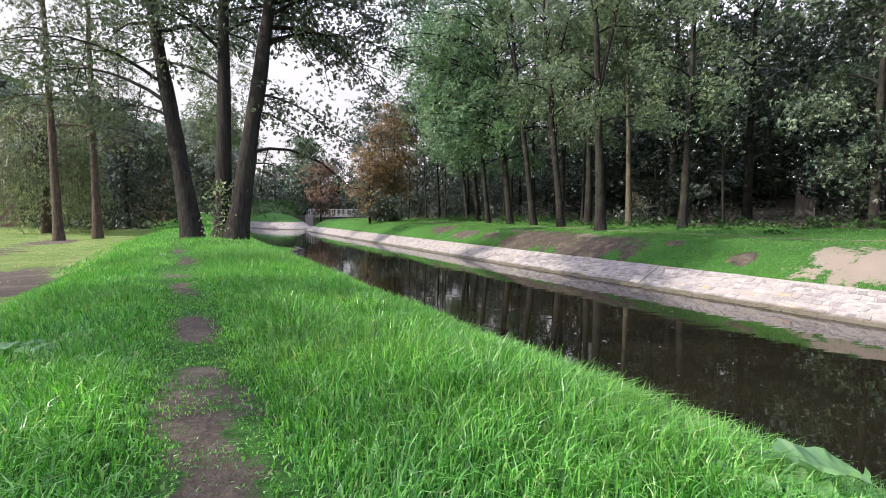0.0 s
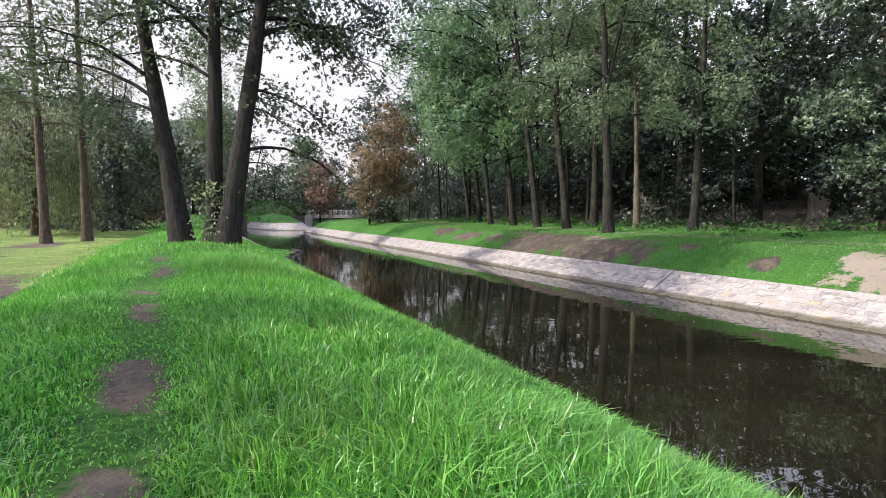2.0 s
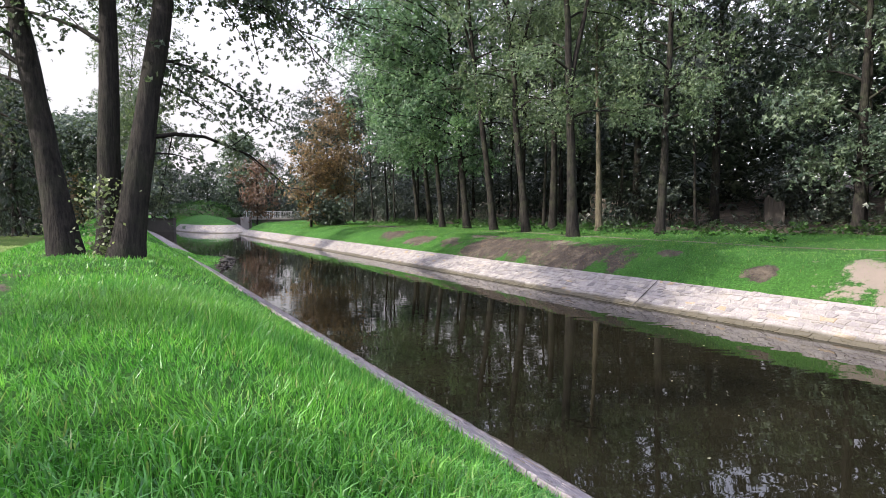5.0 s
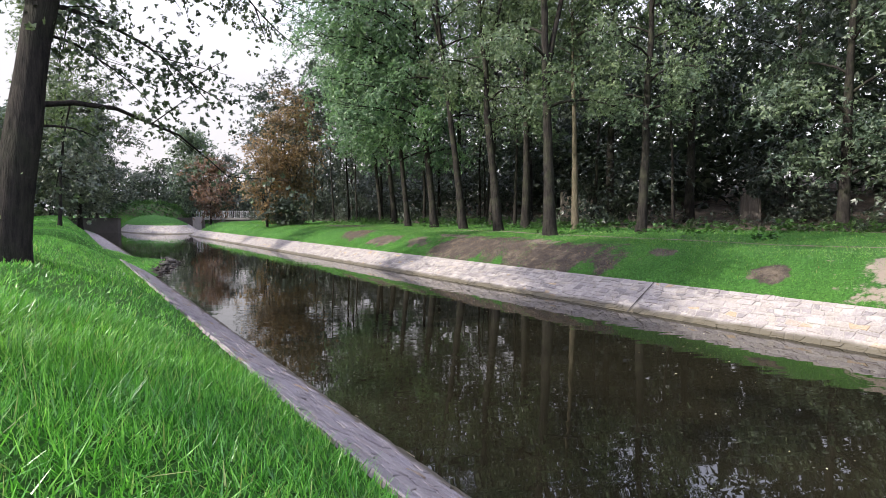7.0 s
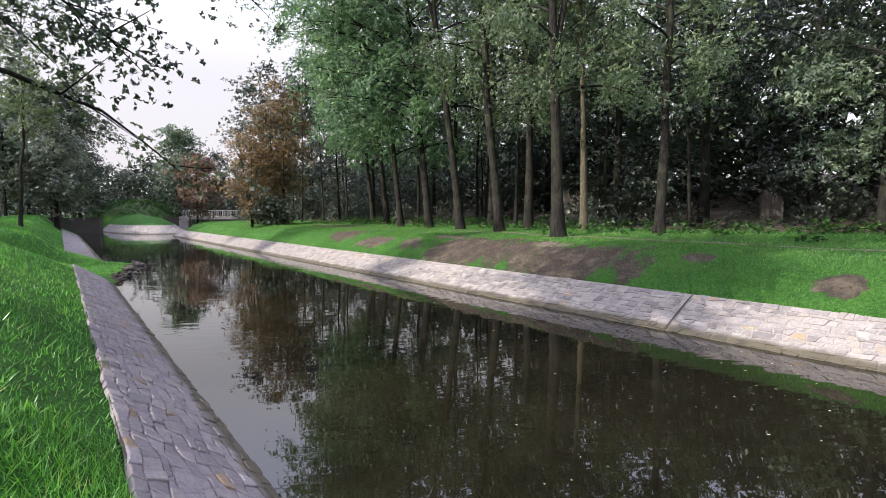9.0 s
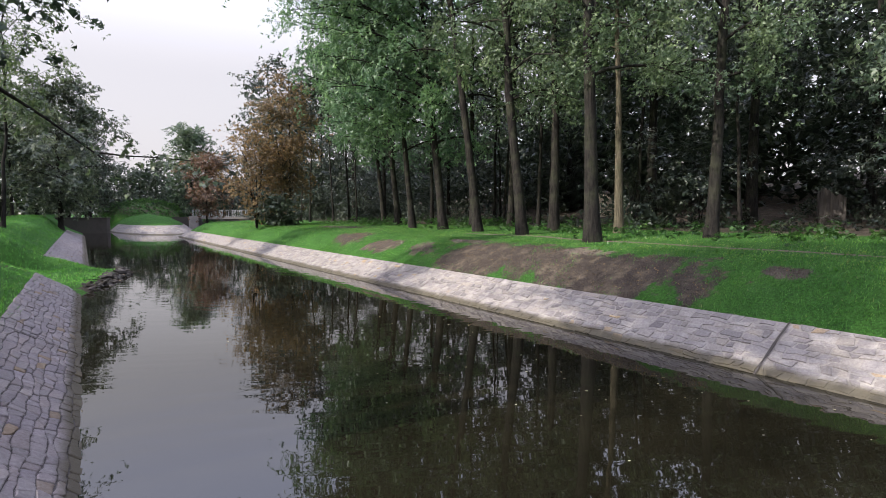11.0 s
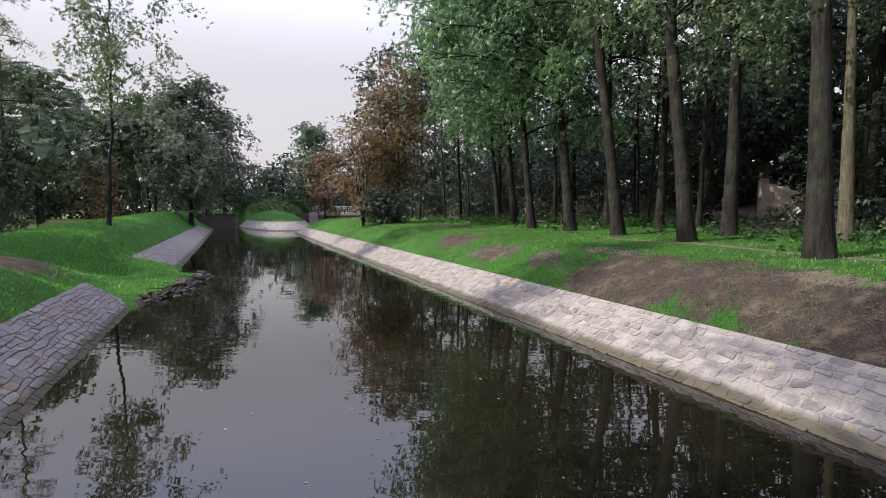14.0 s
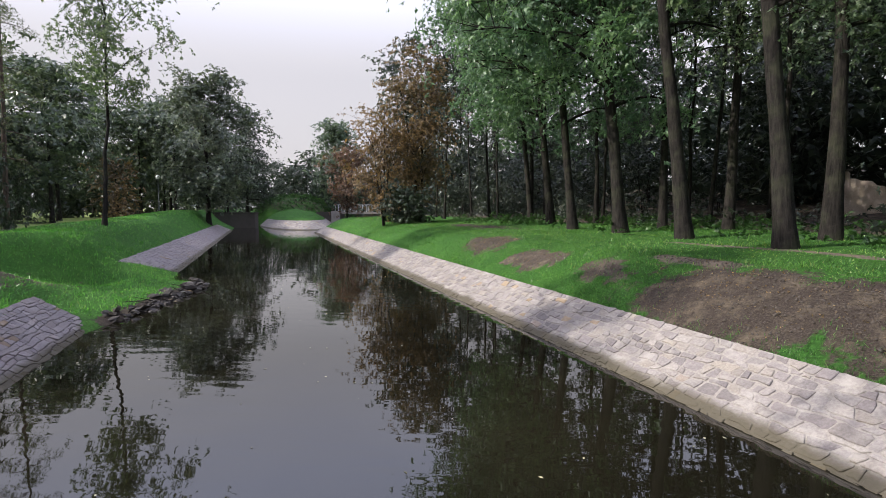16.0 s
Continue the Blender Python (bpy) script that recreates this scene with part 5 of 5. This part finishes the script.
def blades(name, s0, s1, u0, u1, count, height, width, fine, seed, label, lay=(0.14, -0.10), keep=None, tall_edge=False, material=MAT_GRASS):
    """Many grass blades as one mesh: bent strips where fine, single slips where not."""
    rs = np.random.default_rng(seed)
    s, u = rs.uniform(s0, s1, count), rs.uniform(u0, u1, count)
    soil, _ = soil_at(s, u)
    ok = soil < rs.uniform(0.15, 0.85, count)
    ok &= (u < TOP_LEFT + 0.05 + 0.12 * rs.uniform(0, 1, count) ** 2) | (u > TOP_RIGHT - 0.03) | ((s > 27.6) & (s < 36) & (u < 5.4))
    if keep is not None:
        ok &= keep(s, u, rs)
    s, u = s[ok], u[ok]
    n = len(s)
    x, y = world_xy(s, u)
    z = ground_z(s, u)
    tuft = 0.75 + 0.45 * waves(x * 2.5, y * 2.5, 12) + 0.3 * waves(x * 7, y * 7, 13)
    h = height * np.clip(tuft, 0.35, 1.5) * rs.uniform(0.55, 1.35, n)
    if tall_edge:
        h = h * (1 + 0.25 * smooth(0.3, 1.4, u) * (1 - smooth(1.8, 3.0, u)))
        h = h * (0.30 + 0.70 * smooth(-1.75, -1.2, u))
        h = h * (0.22 + 0.78 * smooth(0.07, 0.42, np.abs(u - path_mid(s))))
    a = rs.uniform(0, 6.283, n)
    side = np.stack([np.cos(a), np.sin(a), a * 0], 1) * (width * rs.uniform(0.6, 1.3, n))[:, None] * 0.5
    flow = 0.55 * waves(x * 1.4, y * 1.4, 14) + 0.5 * waves(x * 6, y * 6, 15)
    bx = lay[0] + flow + rs.normal(0, 0.46, n)
    by = lay[1] + flow * 0.6 - 0.4 * waves(x * 5, y * 5, 16) + rs.normal(0, 0.46, n)
    b = np.stack([x, y, z - 0.01], 1)
    arch = np.clip(np.hypot(bx, by), 0, 1.8)          # long blades arch over
    mid = b + np.stack([bx * h * 0.30, by * h * 0.30, h * (0.64 - 0.05 * arch)], 1)
    tip = b + np.stack([bx * h, by * h, h * (1.02 - 0.42 * arch)], 1)
    if fine:
        v = np.stack([b - side, b + side, mid - side * 0.8, mid + side * 0.8, tip], 1).reshape(-1, 3)
        k = np.arange(n)[:, None] * 5
        f = np.concatenate([k + np.array([[0, 1, 3]]), k + np.array([[0, 3, 2]]), k + np.array([[2, 3, 4]])], 0)
    else:
        v = np.stack([b - side, b + side, tip], 1).reshape(-1, 3)
        f = np.arange(n * 3).reshape(n, 3)
    return tagged(new(name, mesh_from(name, v, f, material)), label, "grass", kind="stuff")


LUSH = "lush bright green long grass on the bank"
blades("grass", 0.3, 2.6, -1.9, 2.6, 84000, 0.145, 0.0060, True, 301, LUSH, tall_edge=True)
blades("grass", -11.0, 6.0, -2.6, 3.2, 42000, 0.125, 0.014, False, 310, LUSH, keep=lambda s, u, rs: (s < 0.3 + rs.normal(0, 0.12, len(s))) | ((s < 2.6) & ((u < -1.9 + rs.normal(0, 0.12, len(s))) | (u > 2.6))))
blades("grass", 2.6, 5.2, -2.4, 3.2, 62000, 0.140, 0.0078, True, 309, LUSH, tall_edge=True)
blades("grass", 5.2, 11.0, -2.4, 3.2, 70000, 0.130, 0.0110, False, 302, LUSH, tall_edge=True)
blades("grass", 11.0, 38.0, -2.4, 5.4, 66000, 0.12, 0.017, False, 303, LUSH)
blades("grass", -6.0, 46.0, -20.0, -2.0, 64000, 0.05, 0.024, False, 304, "short park lawn with worn patches", material=MAT_LAWN)
blades("grass", -11.0, 32.0, TOP_RIGHT - 0.03, 15.9, 72000, 0.10, 0.011, False, 305, "rough green grass on the far slope", material=MAT_ROUGH_GRASS)
blades("grass", -6.0, 50.0, 15.7, 22.5, 46000, 0.09, 0.022, False, 306, "rough green grass on the far bank", material=MAT_ROUGH_GRASS)
blades("grass", -6.0, 50.0, 15.2, 19.5, 16000, 0.06, 0.020, False, 312, "thin yellowed grass on the far bank", material=MAT_LAWN)
blades("grass", 32.0, 67.0, TOP_RIGHT, 18.0, 24000, 0.10, 0.026, False, 307, "rough green grass on the far bank", material=MAT_ROUGH_GRASS)
blades("grass", 36.0, 72.0, -3.0, 3.0, 26000, 0.10, 0.028, False, 308, "bright grass on the levee")

# layer of leaves added over the dome to darken it as shade would
rs_d = np.random.default_rng(58)
da, dr = rs_d.uniform(0, 6.283, 3000), rs_d.uniform(0, 1, 3000) ** 0.5
ds_, du_ = DOME_S + 0.99 * DOME_A * dr * np.cos(da), DOME_U + 0.99 * DOME_B * dr * np.sin(da)
dx_, dy_ = world_xy(ds_, du_)
v, f = leaves_on(rs_d, [np.stack([dx_, dy_, ground_z(ds_, du_) + 0.03], 1)], 24000, 0.17, 0.10, 0.7, 0.3, np.array([0, 0, -30.0]), 8, True)
tagged(new("mound_shade_leaves", mesh_from("mound_shade_leaves", v, f, MAT_HERB)), "dull green leaves added on the mound to stand for its shade", "ground cover", kind="stuff")

rs_u = np.random.default_rng(55)
k = 3600
us, uu = rs_u.uniform(-12, 46, k), 18.2 + rs_u.beta(1.5, 1.5, k) * 8
ok = waves(*[c * 0.9 for c in world_xy(us, uu)], 17) > -0.25
us, uu = us[ok], uu[ok]
ux, uy = world_xy(us, uu)
up = np.stack([ux, uy, ground_z(us, uu) + 0.16], 1)
v, f = leaves_on(rs_u, [up], 34000, 0.11, 0.16, 0.7, 0.2, np.array([0, 0, -30.0]), 8, True)
tagged(new("undergrowth", mesh_from("undergrowth", v, f, MAT_HERB)), "low green nettles and herbs under the trees", "undergrowth", kind="stuff")
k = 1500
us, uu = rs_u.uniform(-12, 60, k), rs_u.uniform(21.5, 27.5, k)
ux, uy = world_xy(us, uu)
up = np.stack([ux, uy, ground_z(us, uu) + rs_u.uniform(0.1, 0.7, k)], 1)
# leaf colour carries the darkness under the trees
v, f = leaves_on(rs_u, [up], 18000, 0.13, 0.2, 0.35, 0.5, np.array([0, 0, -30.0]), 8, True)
tagged(new("undergrowth", mesh_from("undergrowth", v, f, MAT_LEAF_SHADE)), "tall weeds, their green darkened for the shade of the wood", "undergrowth", kind="stuff")

# clods of turned earth
rs_k = np.random.default_rng(77)
ks, ku = rs_k.uniform(11, 33, 15000), rs_k.uniform(13.5, 15.9, 15000)
so, _ = soil_at(ks, ku)
keep_k = so > rs_k.uniform(0.4, 0.7, len(ks))
ks, ku = ks[keep_k], ku[keep_k]
kx, ky = world_xy(ks, ku)
kc = np.stack([kx, ky, ground_z(ks, ku)], 1)
kr = 0.008 + 0.026 * rs_k.uniform(0, 1, len(kc)) ** 3
corner = np.array([(1, 0, 0), (0.2, 0.9, 0), (-0.9, 0.3, 0), (-0.1, -1, 0), (0.1, 0.1, 0.8), (0, 0, -0.5)])
kv = kc[:, None, :] + (corner[None] * rs_k.uniform(0.6, 1.35, (len(kc), 6, 1)) + rs_k.normal(0, 0.15, (len(kc), 6, 3))) * kr[:, None, None]
kf = np.array([(0, 1, 4), (1, 2, 4), (2, 3, 4), (3, 0, 4), (1, 0, 5), (2, 1, 5), (3, 2, 5), (0, 3, 5)])
tagged(new("earth_clods", mesh_from("earth_clods", kv.reshape(-1, 3), (np.arange(len(kc))[:, None, None] * 6 + kf[None]).reshape(-1, 3), MAT_CLOD)), "loose brown clods of earth on the bare slope", "earth", kind="stuff")

# fallen leaves and crumbs of earth on the bare patches
rs_c = np.random.default_rng(66)
cs, cu = np.concatenate([rs_c.uniform(9, 33, 4500), rs_c.uniform(0.8, 6, 260)]), np.concatenate([rs_c.uniform(13.6, 15.6, 4500), rs_c.uniform(-0.5, 0.4, 260)])
so, _ = soil_at(cs, cu)
cs, cu = cs[so > 0.45], cu[so > 0.45]
cx, cy = world_xy(cs, cu)
cc = np.stack([cx, cy, ground_z(cs, cu) + 0.012], 1)
v, f = leaf_quads(rs_c, cc, np.where(cu > 5, 0.032, 0.010), 0.7, 0.0)
tagged(new("leaf_litter", mesh_from("leaf_litter", v, f, MAT_LEAF_BROWN)), "dry brown leaves scattered on bare earth", "leaf litter", kind="stuff")

# leaves and scum afloat, thickest along the far side
rs_o = np.random.default_rng(68)
os_, ou_ = rs_o.uniform(5, 46, 900), 12.1 - 7.2 * rs_o.beta(1.1, 1.9, 900)
drift = waves(*[c * 0.8 for c in world_xy(os_, ou_)], 31) > rs_o.uniform(-0.5, 0.6, 900)
os_, ou_ = os_[drift], ou_[drift]
ox, oy = world_xy(os_, ou_)
v, f = leaf_quads(rs_o, np.stack([ox, oy, ox * 0], 1), 0.045, 0.55, 0.0)
v[:, 2] = 0.004 + 0.12 * np.clip(v[:, 2], -0.05, 0.05)
tagged(new("floating_leaves", mesh_from("floating_leaves", v, f, MAT_LEAF_LITTER)), "small pale fallen leaves afloat on the stream", "floating leaves", kind="stuff")

# ---------------------------------------------------------------- stone slopes, laid stone by stone
revetment("stone_slope_far_bank", right_face, -11.5, 67.8, 14.0, 23.0, "pale grey fieldstone slope along the far waterline", 401, joints=(12.12,))
DARKER = dict(flip=True, course=0.115, rough=0.9, rake=0.011, joint=0.003, mortar=MAT_MORTAR_DARK, stuff=MAT_SHALE)
revetment("stone_slope_near_bank", left_face, -12.0, 27.4, 13.0, 24.0, "shaded grey fieldstone slope below the levee", 402, joints=(18.9,), **DARKER)
revetment("stone_slope_levee", left_far_face, 34.4, 76.0, 34.0, 52.0, "shaded grey fieldstone slope past the ramp", 403, skew=lambda v: 36.6 - 2.0 * v, stretch=1.2, **DARKER)
revetment("stone_slope_island", island_face, 0.0, 30.0, -2, -1, "pale fieldstone slope round the island's nose", 404, stretch=1.3)
